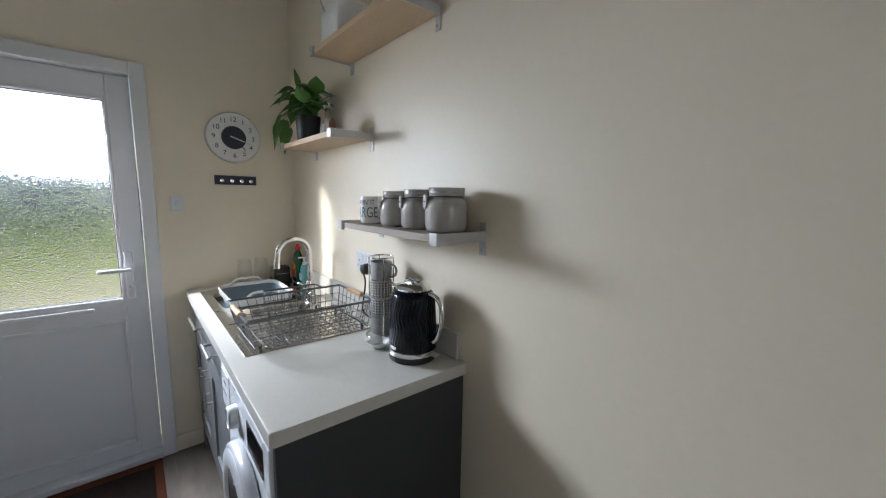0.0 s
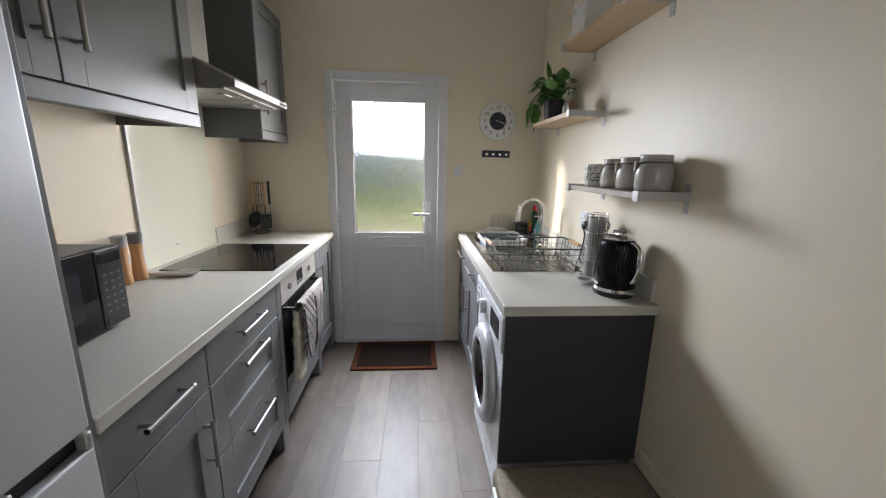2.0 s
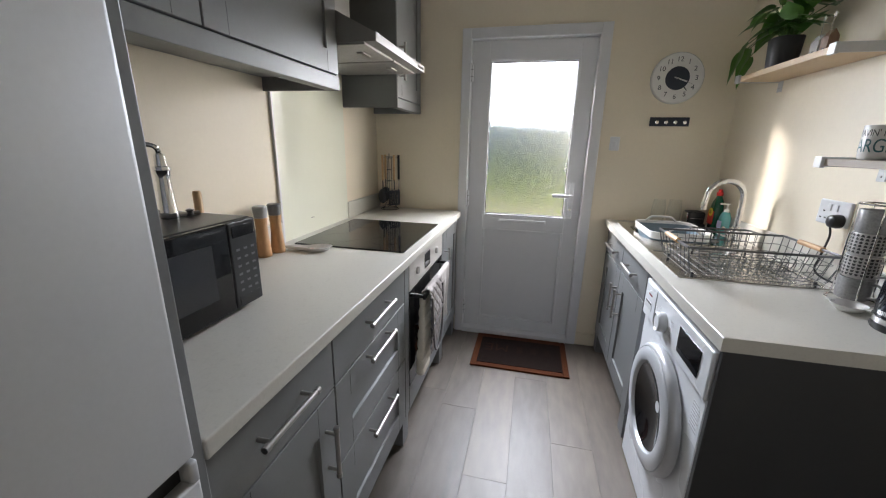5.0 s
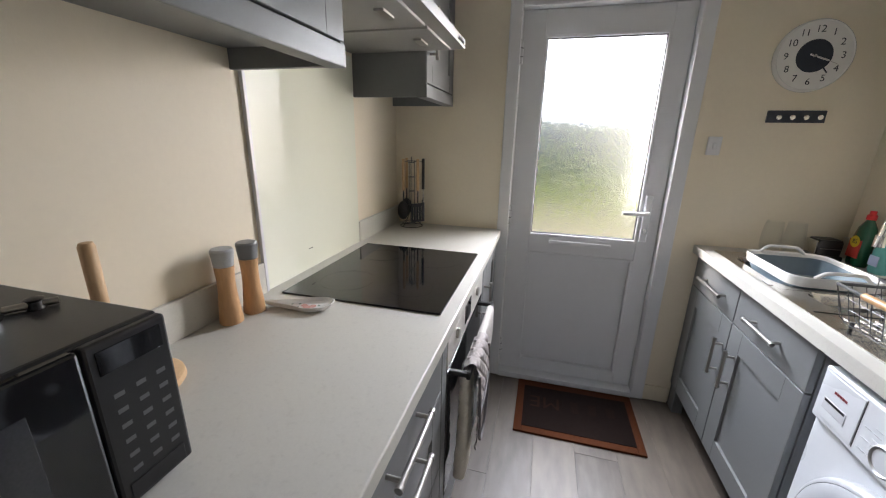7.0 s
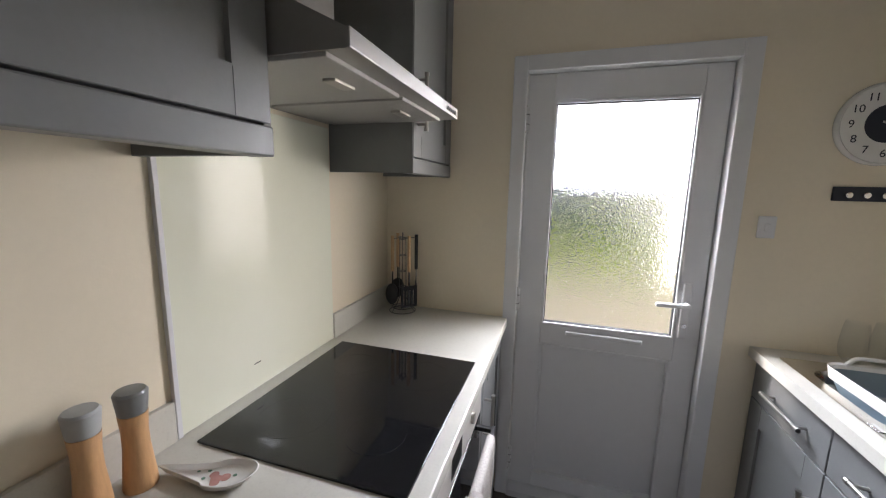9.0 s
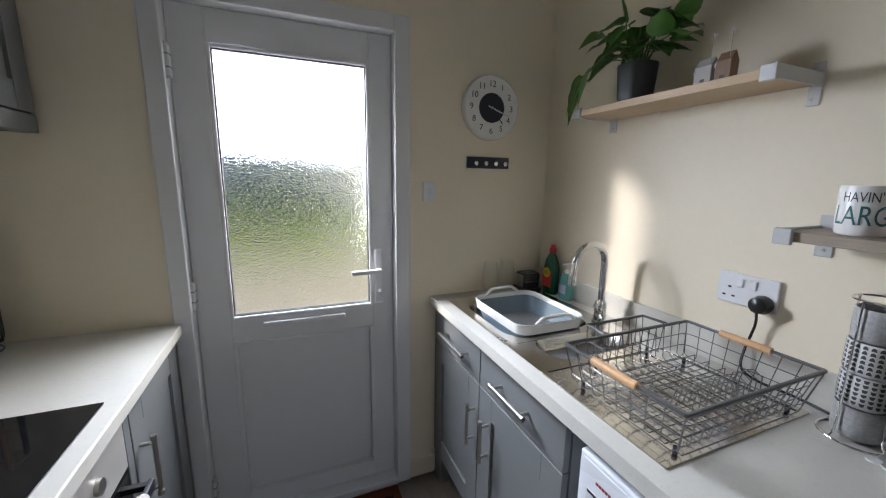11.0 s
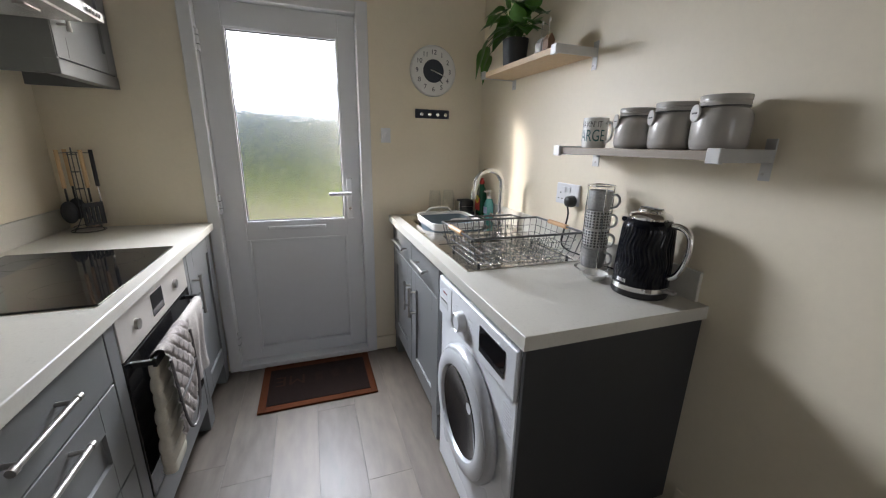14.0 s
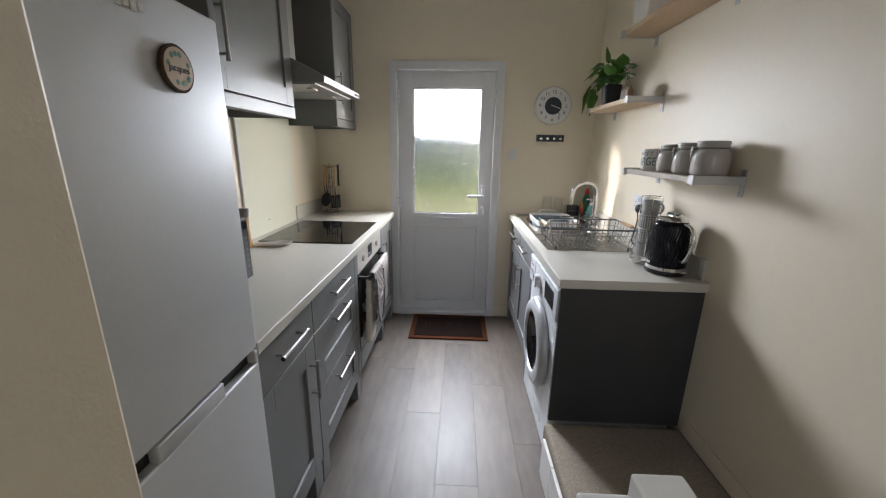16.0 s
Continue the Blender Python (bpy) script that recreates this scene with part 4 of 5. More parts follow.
MX, MY = 0.742, 1.243
SPECK = material("grey_speckled_glaze", (0.33, 0.33, 0.33), 0.3, 0, 150, 0.35)
DOTS = material("white_glaze", (0.62, 0.61, 0.6), 0.3, 0, 60, 0.04)
INK = material("charcoal_print", (0.05, 0.052, 0.055), 0.4, 0, 60, 0.1)


def mug(name, x, y, z, r, h, mat, label, handle_dir, group=""):
    m = thing(name, (x, y, z), label, "mug", group)
    part("cup", lathe([(0, 0.002), (r * 0.86, 0), (r * 0.95, 0.004), (r, h * 0.3), (r, h - 0.002), (r - 0.001, h), (r - 0.003, h - 0.001), (r - 0.004, h * 0.2), (0, 0.008)], (x, y, z), 32), mat, m, smooth=True)
    d_ = Vector((math.cos(handle_dir), math.sin(handle_dir), 0))
    pts_ = [Vector((x, y, z)) + d_ * (r + a) + Vector((0, 0, h * b_)) for a, b_ in ((-0.002, 0.82), (0.014, 0.84), (0.024, 0.72), (0.026, 0.5), (0.02, 0.3), (0.008, 0.2), (-0.002, 0.19))]
    part("handle", tube(smooth_run(pts_, 3), 0.0042), mat, m, smooth=True)
    return m


for i, (mt, lab) in enumerate(((SPECK, "pale grey stacking mug in a wire tower"), (DOTS, "white stacking mug printed with charcoal half-dots"), (DOTS, "white stacking mug printed with charcoal half-dots"), (SPECK, "pale grey stacking mug in a wire tower"))):
    z = 0.918 + i * 0.069
    m_ = mug("stacking_mug", MX, MY, z, 0.0405, 0.068, mt, lab, -1.15, "mugs in the wire tower")
    if mt is DOTS:
        bm = bmesh.new()
        for row in range(6):
            for j in range(22):
                a = 2 * math.pi * (j + 0.5 * (row % 2) * 0) / 22
                w = 0.0042
                o = Vector((MX + 0.0409 * math.cos(a), MY + 0.0409 * math.sin(a), z + 0.008 + row * 0.0100))
                tdir = Vector((-math.sin(a), math.cos(a), 0))
                up = Vector((0, 0, 1))
                if i == 2:
                    prof = ((-1, 0), (1, 0), (0.75, 0.8), (0, 1.15), (-0.75, 0.8))
                else:
                    prof = ((-1, 1.1), (-0.75, 0.3), (0, 0), (0.75, 0.3), (1, 1.1))
                vs = [bm.verts.new(o + tdir * w * p + up * w * 1.6 * q) for p, q in prof]
                bm.faces.new(vs)
        part("printed_pattern", bm, INK, m_)
tw = thing("mug_tower", (MX, MY, 0.91), "chrome wire tower holding four mugs", "mug rack")
part("foot_ring", tube([(MX + 0.058 * math.cos(a), MY + 0.058 * math.sin(a), 0.9125) for a in [2 * math.pi * j / 28 for j in range(28)]], 0.0024, closed=True), CHROME, tw)
part("top_ring", tube([(MX + 0.046 * math.cos(a), MY + 0.046 * math.sin(a), 1.21) for a in [2 * math.pi * j / 28 for j in range(28)]], 0.0024, closed=True), CHROME, tw)
for j in range(4):
    a = -1.15 + math.pi / 4 + j * math.pi / 2
    q = lambda r, z: (MX + r * math.cos(a), MY + r * math.sin(a), z)
    part("upright", tube([q(0.046, 1.21), q(0.0455, 0.95), q(0.05, 0.922), q(0.058, 0.9125)], 0.0022), CHROME, tw)
ds = thing("spoon_dish", (0.672, 1.145, 0.91), "small white tea spoon dish on the worktop", "dish")
bm = lathe([(0, 0.004), (0.024, 0.002), (0.036, 0.012), (0.041, 0.02), (0.042, 0.019), (0.037, 0.01), (0.025, 0), (0, 0)], (0.672, 1.145, 0.9105), 28)
part("bowl", bm, CERAMIC, ds, smooth=True)
part("tab", loft([rounded(0.650, 1.184, 0.02, 0.022, 0.009, 0.926), rounded(0.650, 1.184, 0.02, 0.022, 0.009, 0.930)], True), CERAMIC, ds)
part("tab", loft([rounded(0.694, 1.106, 0.02, 0.022, 0.009, 0.926), rounded(0.694, 1.106, 0.02, 0.022, 0.009, 0.930)], True), CERAMIC, ds)

# ---- wall shelves ----
ALU = material("grey_metal_bracket", (0.5, 0.5, 0.5), 0.4, 0.3, 60, 0.04)


# darker copy of the oak: shade on the lowest board is put into its colour
SHADED_OAK = material("shaded_oak_board", (0.26, 0.21, 0.16), 0.5, 0, 30, 0.14, 0.1, 60, (8, 1, 8))


def shelf(y0, y1, top, label, wood=OAK):
    s = thing("wall_shelf", (XE, (y0 + y1) / 2, top - 0.022), label, "shelf", "wall shelves")
    part("board", box(0.652, XE - 0.004, y0 + 0.004, y1 - 0.004, top - 0.022, top, 0.001, segments=1), wood, s)
    for y, sg in ((y0, 1), (y1, -1)):
        ya, yb = sorted((y, y + sg * 0.006))
        br = part("bracket", box(0.646, XE, ya, yb, top - 0.026, top + 0.005, 0.001, segments=1), ALU, s)
        yc, yd = sorted((y - sg * 0.001, y + sg * 0.032))
        part("front_cap", box(0.642, 0.655, yc, yd, top - 0.029, top + 0.006, 0.002), ALU, br)
        part("wall_plate", box(XE - 0.004, XE, yc, yd - 0.008 if sg > 0 else yd, top - 0.068, top + 0.03, 0.001, segments=1), ALU, br)
        part("screw", facing([(0, 0), (0.004, 0), (0.003, 0.002), (0, 0.002)], (XE - 0.004, (yc + yd) / 2, top - 0.052), WEST, 10), NICKEL, br)
    return s


shelf(0.790, 1.400, 1.334, "oak wall shelf with shade in its colour, carrying three jars and a mug", SHADED_OAK)
shelf(1.446, 2.072, 1.684, "pale oak wall shelf carrying a potted plant")
shelf(1.014, 1.640, 2.022, "pale oak wall shelf high on the wall")


TAG = material("pale_grey_tag", (0.5, 0.49, 0.47), 0.35, 0, 60, 0.05)


def jar(x, y, r, h, tag):
    j = thing("storage_jar", (x, y, 1.334), "grey glazed storage jar with a round tag", "jar", "storage jars")
    z = 1.3345
    part("body", lathe([(0, 0), (r * 0.84, 0), (r * 0.93, 0.004), (r * 0.985, h * 0.12), (r, h * 0.3), (r, h * 0.55), (r * 0.975, h * 0.65), (r * 0.9, h * 0.735), (r * 0.8, h * 0.77), (r * 0.78, h * 0.8), (0, h * 0.8)], (x, y, z), 40), STONEWARE, j, smooth=True)
    part("lid", lathe([(r * 0.78, h * 0.79), (r * 0.83, h * 0.81), (r * 0.845, h * 0.86), (r * 0.83, h * 0.87), (r * 0.83, h * 0.9), (r * 0.85, h * 0.91), (r * 0.85, h * 0.985), (r * 0.83, h), (0, h)], (x, y, z), 40), STONEWARE, j, smooth=True)
    d_ = Vector((-0.9, 0.42, 0)).normalized()
    t = part("tag", facing([(0, 0), (0.02, 0), (0.0205, 0.002), (0.02, 0.004), (0, 0.004)], Vector((x, y, z + h * 0.68)) + d_ * (r * 1.0), d_, 24), TAG, j, "round pale grey tag", True)
    bm_ = box(-0.011, 0.011, -0.0005, 0.0005, -0.002, 0.002)
    bmesh.ops.transform(bm_, matrix=Matrix.Translation(Vector((x, y, z + h * 0.68)) + d_ * (r + 0.0046)) @ Matrix.Rotation(math.atan2(d_.y, d_.x) + math.pi / 2, 4, "Z"), verts=bm_.verts)
    part("tag_print", bm_, INK, t)
    part("string", tube([(x + math.cos(a) * r * 0.84, y + math.sin(a) * r * 0.84, z + h * 0.8) for a in [2 * math.pi * q / 24 for q in range(24)]], 0.0015, sides=5, closed=True), INK, j)


jar(0.745, 1.135, 0.060, 0.117, 0)
jar(0.745, 1.003, 0.062, 0.122, 1)
jar(0.745, 0.875, 0.062, 0.127, 2)


def around(me_ob, cx, cy, r):
    """Wraps flat lettering round an upright cylinder."""
    base = BASE.get(me_ob.parent, Vector((0, 0, 0)))
    for v in me_ob.data.vertices:
        p = v.co + base
        a = p.x / r + math.radians(204)
        v.co = Vector((cx + r * math.cos(a), cy + r * math.sin(a), p.z)) - base


TEAL = material("teal_print", (0.03, 0.13, 0.14), 0.4, 0, 60, 0.1)
m_ = mug("slogan_mug", 0.73, 1.297, 1.3345, 0.041, 0.098, CERAMIC, "white mug with a teal and grey slogan", -1.35)
for body, size, z, mt in (("HAVIN' IT", 0.028, 0.075, INK), ("LARGE", 0.054, 0.038, TEAL)):
    t = text_part(body, size, Matrix.Translation((0, 0, 1.3345 + z)) @ Matrix.Rotation(math.pi / 2, 4, "X") @ Matrix.Diagonal((0.66, 1, 1, 1)), mt, m_, depth=0)
    around(t, 0.73, 1.297, 0.0416)

# plant
pot = thing("potted_plant", (0.715, 1.872, 1.684), "trailing green pothos in a black pot", "plant")
part("pot", loft([rounded(0.715, 1.872, w, w, w * 0.35, z) for w, z in ((0.088, 1.6845), (0.092, 1.690), (0.106, 1.796), (0.104, 1.800), (0.096, 1.792))], True), RUBBER, pot, "black square-round pot", True)
part("soil", lathe([(0, 0), (0.044, 0)], (0.715, 1.872, 1.790), 20), COIR, pot)
LEAF = material("glossy_pothos_leaf", (0.075, 0.20, 0.03), 0.32, 0, 25, 0.3, 0.1, 40)
STEM = material("green_stem", (0.08, 0.16, 0.04), 0.5)
rnd = random.Random(11)


def leaf(tip, way, length, width, droop, parent):
    """A heart-shaped leaf folded along its midrib."""
    way = Vector(way).normalized()
    side = way.cross(Vector((0, 0, 1)))
    side = side.normalized() if side.length > 0.1 else Vector((1, 0, 0))
    up = side.cross(way).normalized()
    bm_ = bmesh.new()
    rows = []
    for i in range(9):
        f = i / 8
        w = width * (math.sin(math.pi * min(1, f * 0.93 + 0.07) ** 0.62)) * 0.5
        p = Vector(tip) + way * length * f - Vector((0, 0, 1)) * droop * length * f * f
        rows.append([bm_.verts.new(p + side * w * s + up * w * (0.28 * abs(s) + 0.06 * math.sin(f * 9 + s * 2))) for s in (-1, -0.5, 0, 0.5, 1)])
    for a_, b_ in zip(rows, rows[1:]):
        for q in range(4):
            bm_.faces.new((a_[q], a_[q + 1], b_[q + 1], b_[q]))
    part("leaf", bm_, LEAF, parent, smooth=True)


c = Vector((0.715, 1.872, 1.794))
for i in range(26):
    a = rnd.uniform(0, 2 * math.pi)
    reach = rnd.uniform(0.03, 0.11)
    h = rnd.uniform(0.02, 0.13)
    e = c + Vector((math.cos(a) * reach * 0.75, math.sin(a) * reach * 1.25, h))
    e.x = min(e.x, 0.80)
    part("stem", tube([c + Vector((math.cos(a), math.sin(a), 0)) * 0.02, (c + e) / 2 + Vector((0, 0, 0.02)), e], 0.0018, sides=5), STEM, pot)
    d_ = Vector((math.cos(a) - 0.25, math.sin(a), rnd.uniform(-0.5, 0.15)))
    if e.x > 0.76:
        d_.x = -abs(d_.x) * 0.3
    leaf(e, d_, rnd.uniform(0.075, 0.105), rnd.uniform(0.07, 0.095), rnd.uniform(0.2, 0.7), pot)
for y1, x1, zz in ((2.08, 0.68, 1.808), (2.11, 0.70, 1.778), (2.05, 0.645, 1.788), (1.98, 0.63, 1.808), (1.76, 0.66, 1.838), (1.72, 0.70, 1.878)):
    e = Vector((x1, y1, zz))
    part("stem", tube(smooth_run([c, c.lerp(e, 0.45) + Vector((0, 0, 0.05)), e]), 0.002, sides=5), STEM, pot)
    leaf(e, (x1 - 0.74, (y1 - 1.885) * 0.6, -0.25 if y1 > 1.9 else 0.1), 0.088, 0.072, 0.7 if y1 > 1.9 else 0.1, pot)
e = Vector((0.69, 1.92, 1.963))
part("stem", tube(smooth_run([c, c.lerp(e, 0.5) + Vector((0, 0.012, 0)), e]), 0.002, sides=5), STEM, pot)
leaf(e - Vector((0, 0.005, 0.03)), (-0.1, 0.25, 1), 0.10, 0.042, 0.0, pot)

# little wooden houses on the plant shelf
RUSTIC = material("brown_stained_wood", (0.22, 0.13, 0.075), 0.55, 0, 30, 0.15, 0.1, 60, (6, 6, 1))
for y, w, h, mt, lab in ((1.640, 0.042, 0.070, STONEWARE, "small grey wooden house ornament with stars"), (1.590, 0.036, 0.074, RUSTIC, "small brown wooden house ornament")):
    o = thing("house_ornament", (0.705, y, 1.684), lab, "ornament")
    part("block", extrude_y([(0.69, 1.684), (0.72, 1.684), (0.72, 1.684 + h * 0.7), (0.705, 1.684 + h), (0.69, 1.684 + h * 0.7)], y - w / 2, y + w / 2), mt, o)
    part("door", box(0.6888, 0.6902, y - 0.005, y + 0.005, 1.6845, 1.701), INK, o)
    for dy, dz in ((w * 0.6, 0.045), (-w * 0.3, 0.118)):
        st = part("wire", rod((0.695, y + dy, 1.6845), (0.695, y + dy, 1.684 + dz), 0.0008, sides=6), NICKEL, o)
        bm = bmesh.new()
        vs = [bm.verts.new((0.695, y + dy + math.sin(q * math.pi / 5) * (0.009 if q % 2 == 0 else 0.004), 1.684 + dz + math.cos(q * math.pi / 5) * (0.009 if q % 2 == 0 else 0.004))) for q in range(10)]
        f = bm.faces.new(vs)
        r_ = bmesh.ops.extrude_face_region(bm, geom=[f])
        bmesh.ops.translate(bm, verts=[v for v in r_["geom"] if isinstance(v, bmesh.types.BMVert)], vec=(0.003, 0, 0))
        part("star", bm, CERAMIC, st)
o = thing("storage_tin", (0.73, 1.505, 2.022), "white storage tin with a wire handle on the top shelf", "tin")
part("body", box(0.672, 0.80, 1.43, 1.585, 2.0225, 2.167, 0.008, segments=3), CERAMIC, o)
part("wire_handle", tube(smooth_run([(0.672, 1.54, 2.137), (0.655, 1.54, 2.172), (0.66, 1.54, 2.197), (0.675, 1.54, 2.182)]), 0.002), NICKEL, o)

# ---- north wall things ----
ck = thing("wall_clock", (0.504, YN, 1.740), "white round wall clock with a navy centre", "clock")
SOUTH = (0, -1, 0)
CK = Vector((0.504, YN, 1.740))
part("face", facing([(0, 0), (0.135, 0), (0.137, 0.006), (0.136, 0.022), (0.131, 0.028), (0.127, 0.024), (0.0, 0.022)], CK, SOUTH, 64), CERAMIC, ck, smooth=True)
NAVY = material("navy_disc", (0.025, 0.03, 0.045), 0.5, 0, 60, 0.08)
part("centre_disc", facing([(0, 0.0225), (0.062, 0.0225), (0.062, 0.0245), (0, 0.0245)], CK, SOUTH, 48), NAVY, ck, "navy blue disc")
for q in range(1, 13):
    a = q * math.pi / 6
    p = CK + Vector((math.sin(a) * 0.098, -0.0235, math.cos(a) * 0.098))
    text_part(str(q), 0.036, Matrix.Translation(p) @ Matrix.Rotation(math.pi / 2, 4, "X"), NAVY, ck, "numeral", 0.0008)


def clock_hand(deg, length, w, y):
    bm_ = box(-w, w, -0.0008, 0.0008, -0.018, length)
    bmesh.ops.transform(bm_, matrix=Matrix.Translation(CK + Vector((0, -y, 0))) @ Matrix.Rotation(radians(deg), 4, "Y"), verts=bm_.verts)
    return bm_


part("hour_pointer", clock_hand(110, 0.055, 0.003, 0.027), CERAMIC, ck)
part("minute_pointer", clock_hand(140, 0.085, 0.0022, 0.029), NAVY, ck)
part("second_pointer", clock_hand(112, 0.09, 0.0008, 0.031), NICKEL, ck)
part("boss", facing([(0, 0.024), (0.005, 0.024), (0.005, 0.033), (0, 0.033)], CK, SOUTH, 12), NICKEL, ck)

hk = thing("hook_rail", (0.505, YN, 1.517), "dark slate strip with four chrome coat hooks", "hook rail")
part("strip", box(0.40, 0.610, YN - 0.012, YN, 1.482, 1.532, 0.002), NAVY, hk)
for q in range(4):
    x = 0.432 + q * 0.049
    part("hook", facing([(0, 0), (0.004, 0), (0.004, 0.012), (0.010, 0.018), (0.010, 0.023), (0, 0.025)], (x, YN - 0.012, 1.503), SOUTH, 14), CHROME, hk, smooth=True)
sw = thing("light_switch", (0.222, YN, 1.385), "small white light switch by the back door", "switch")
part("plate", box(0.195, 0.250, YN - 0.013, YN, 1.338, 1.420, 0.003), UPVC, sw)
part("rocker", box(0.214, 0.231, YN - 0.018, YN - 0.012, 1.364, 1.393, 0.003), UPVC, sw)

# ---- left worktop things ----
mw = thing("microwave", (-1.18, 0.565, 0.91), "black microwave oven with a keypad on the worktop", "microwave")
part("case", box(XW + 0.02, -1.000, 0.315, 0.760, 0.922, 1.158, 0.006, segments=3), BLACK, mw)
dr = part("door", box(-1.000, -0.985, 0.317, 0.658, 0.924, 1.156, 0.004), BLACK_GLASS, mw)
part("window", box(-0.986, -0.9835, 0.37, 0.605, 0.975, 1.115, 0.001, segments=1), material("dark_mesh_window", (0.03, 0.031, 0.034), 0.12, 0, 300, 0.2), dr)
cp = part("control_panel", box(-1.000, -0.986, 0.661, 0.758, 0.924, 1.156, 0.004), BLACK, mw)
KEY = material("grey_key_print", (0.10, 0.10, 0.105), 0.4)
for r in range(6):
    for q in range(3):
        part("key", box(-0.9865, -0.9857, 0.680 + q * 0.026, 0.692 + q * 0.026, 0.968 + r * 0.022, 0.974 + r * 0.022), KEY, cp)
part("open_button", box(-0.9865, -0.9845, 0.672, 0.747, 0.93, 0.955, 0.001), BLACK, cp)
part("clock_window", box(-0.9865, -0.9842, 0.672, 0.747, 1.115, 1.145), BLACK_GLASS, cp)
for x in (-1.29, -1.04):
    for y in (0.35, 0.725):
        part("foot", rod((x, y, 0.91), (x, y, 0.924), 0.014), RUBBER, mw)
cs = thing("corkscrew", (-1.16, 0.665, 1.158), "tall chrome lever corkscrew lying by the wall", "corkscrew")
part("body", lathe([(0, 0), (0.02, 0), (0.022, 0.004), (0.019, 0.02), (0.015, 0.1), (0.018, 0.12), (0.02, 0.122), (0.02, 0.13), (0.014, 0.132), (0.012, 0.16), (0, 0.166)], (-1.16, 0.665, 1.1585), 20), CHROME, cs, smooth=True)
part("lever", tube(smooth_run([(-1.16, 0.665, 1.317), (-1.155, 0.652, 1.337), (-1.18, 0.635, 1.342), (-1.178, 0.62, 1.332)]), 0.006), CHROME, cs, smooth=True)
bt = thing("bottle_stopper", (-1.15, 0.71, 1.158), "small dark metal bottle stopper", "stopper")
part("stem", rod((-1.165, 0.69, 1.164), (-1.14, 0.735, 1.164), 0.005), NICKEL, bt)
part("knob", lathe([(0, 0), (0.009, 0), (0.007, 0.01), (0.011, 0.014), (0, 0.018)], (-1.15, 0.715, 1.1585), 14), BLACK, bt, smooth=True)
kr = thing("paper_roll_holder", (-1.238, 0.862, 0.91), "wooden kitchen roll holder with no roll", "roll holder")
part("disc", lathe([(0, 0), (0.078, 0), (0.082, 0.006), (0.080, 0.017), (0.074, 0.021), (0, 0.021)], (-1.238, 0.862, 0.9105), 40), PALE_WOOD, kr, smooth=True)
part("pole", lathe([(0.0125, 0.02), (0.0125, 0.285), (0.010, 0.292), (0, 0.294)], (-1.262, 0.853, 0.9105), 18), PALE_WOOD, kr, smooth=True)


def mill(x, y, cap_grey):
    m = thing("pepper_mill", (x, y, 0.91), "waisted wooden mill with a %s cap" % ("pale grey" if cap_grey > 0.3 else "dark grey"), "mill", "salt and pepper mills")
    part("body", lathe([(0, 0), (0.028, 0), (0.029, 0.004), (0.026, 0.04), (0.022, 0.085), (0.0215, 0.12), (0.024, 0.155), (0, 0.155)], (x, y, 0.9105), 28), BEECH, m, smooth=True)
    part("cap", lathe([(0.0235, 0.156), (0.026, 0.18), (0.0275, 0.196), (0.024, 0.201), (0, 0.202)], (x, y, 0.9105), 28), material("grey_cap_paint", (cap_grey, cap_grey * 1.02, cap_grey * 1.03), 0.4), m, "grey painted cap", True)


mill(-1.276, 1.138, 0.36)
mill(-1.266, 1.210, 0.18)
sr = thing("spoon_rest", (-1.15, 1.272, 0.91), "white ceramic spoon rest painted with flowers", "spoon rest")


def rest_loop(scale, z):
    """An egg-shaped bowl running out into a short handle."""
    out = []
    for i in range(48):
        a = 2 * math.pi * i / 48
        u = math.cos(a)
        w = 0.058 * math.sin(a) * (0.62 + 0.38 * u) ** (1.0 if u > 0 else 1.35)
        out.append((-1.158 + 0.012 * scale + (0.082 * u - (0.04 if u < 0 else 0.0) * u * u) * scale, 1.265 + 0.022 * u * scale + w * scale, z))
    return out


bm = loft([rest_loop(0.55, 0.911), rest_loop(0.85, 0.9135), rest_loop(1.0, 0.9275), rest_loop(0.97, 0.9285), rest_loop(0.78, 0.9175), rest_loop(0.4, 0.9145)], True)
part("dish", bm, CERAMIC, sr, smooth=True)
PINK = material("pink_flower_print", (0.42, 0.2, 0.18), 0.3, 0, 60, 0.2)
GREENP = material("green_leaf_print", (0.1, 0.2, 0.14), 0.3, 0, 60, 0.2)
for x, y, r in ((-1.135, 1.262, 0.011), (-1.122, 1.272, 0.010), (-1.148, 1.27, 0.009), (-1.13, 1.253, 0.009)):
    part("painted_petal", lathe([(0, 0.0008), (r, 0.0004), (r, 0)], (x, y, 0.9157), 14), PINK, sr)
for x, y in ((-1.165, 1.275), (-1.16, 1.255), (-1.108, 1.282), (-1.105, 1.25), (-1.185, 1.268)):
    part("painted_leaf", lathe([(0, 0.0008), (0.004, 0.0004), (0.004, 0)], (x, y, 0.9162), 8), GREENP, sr)

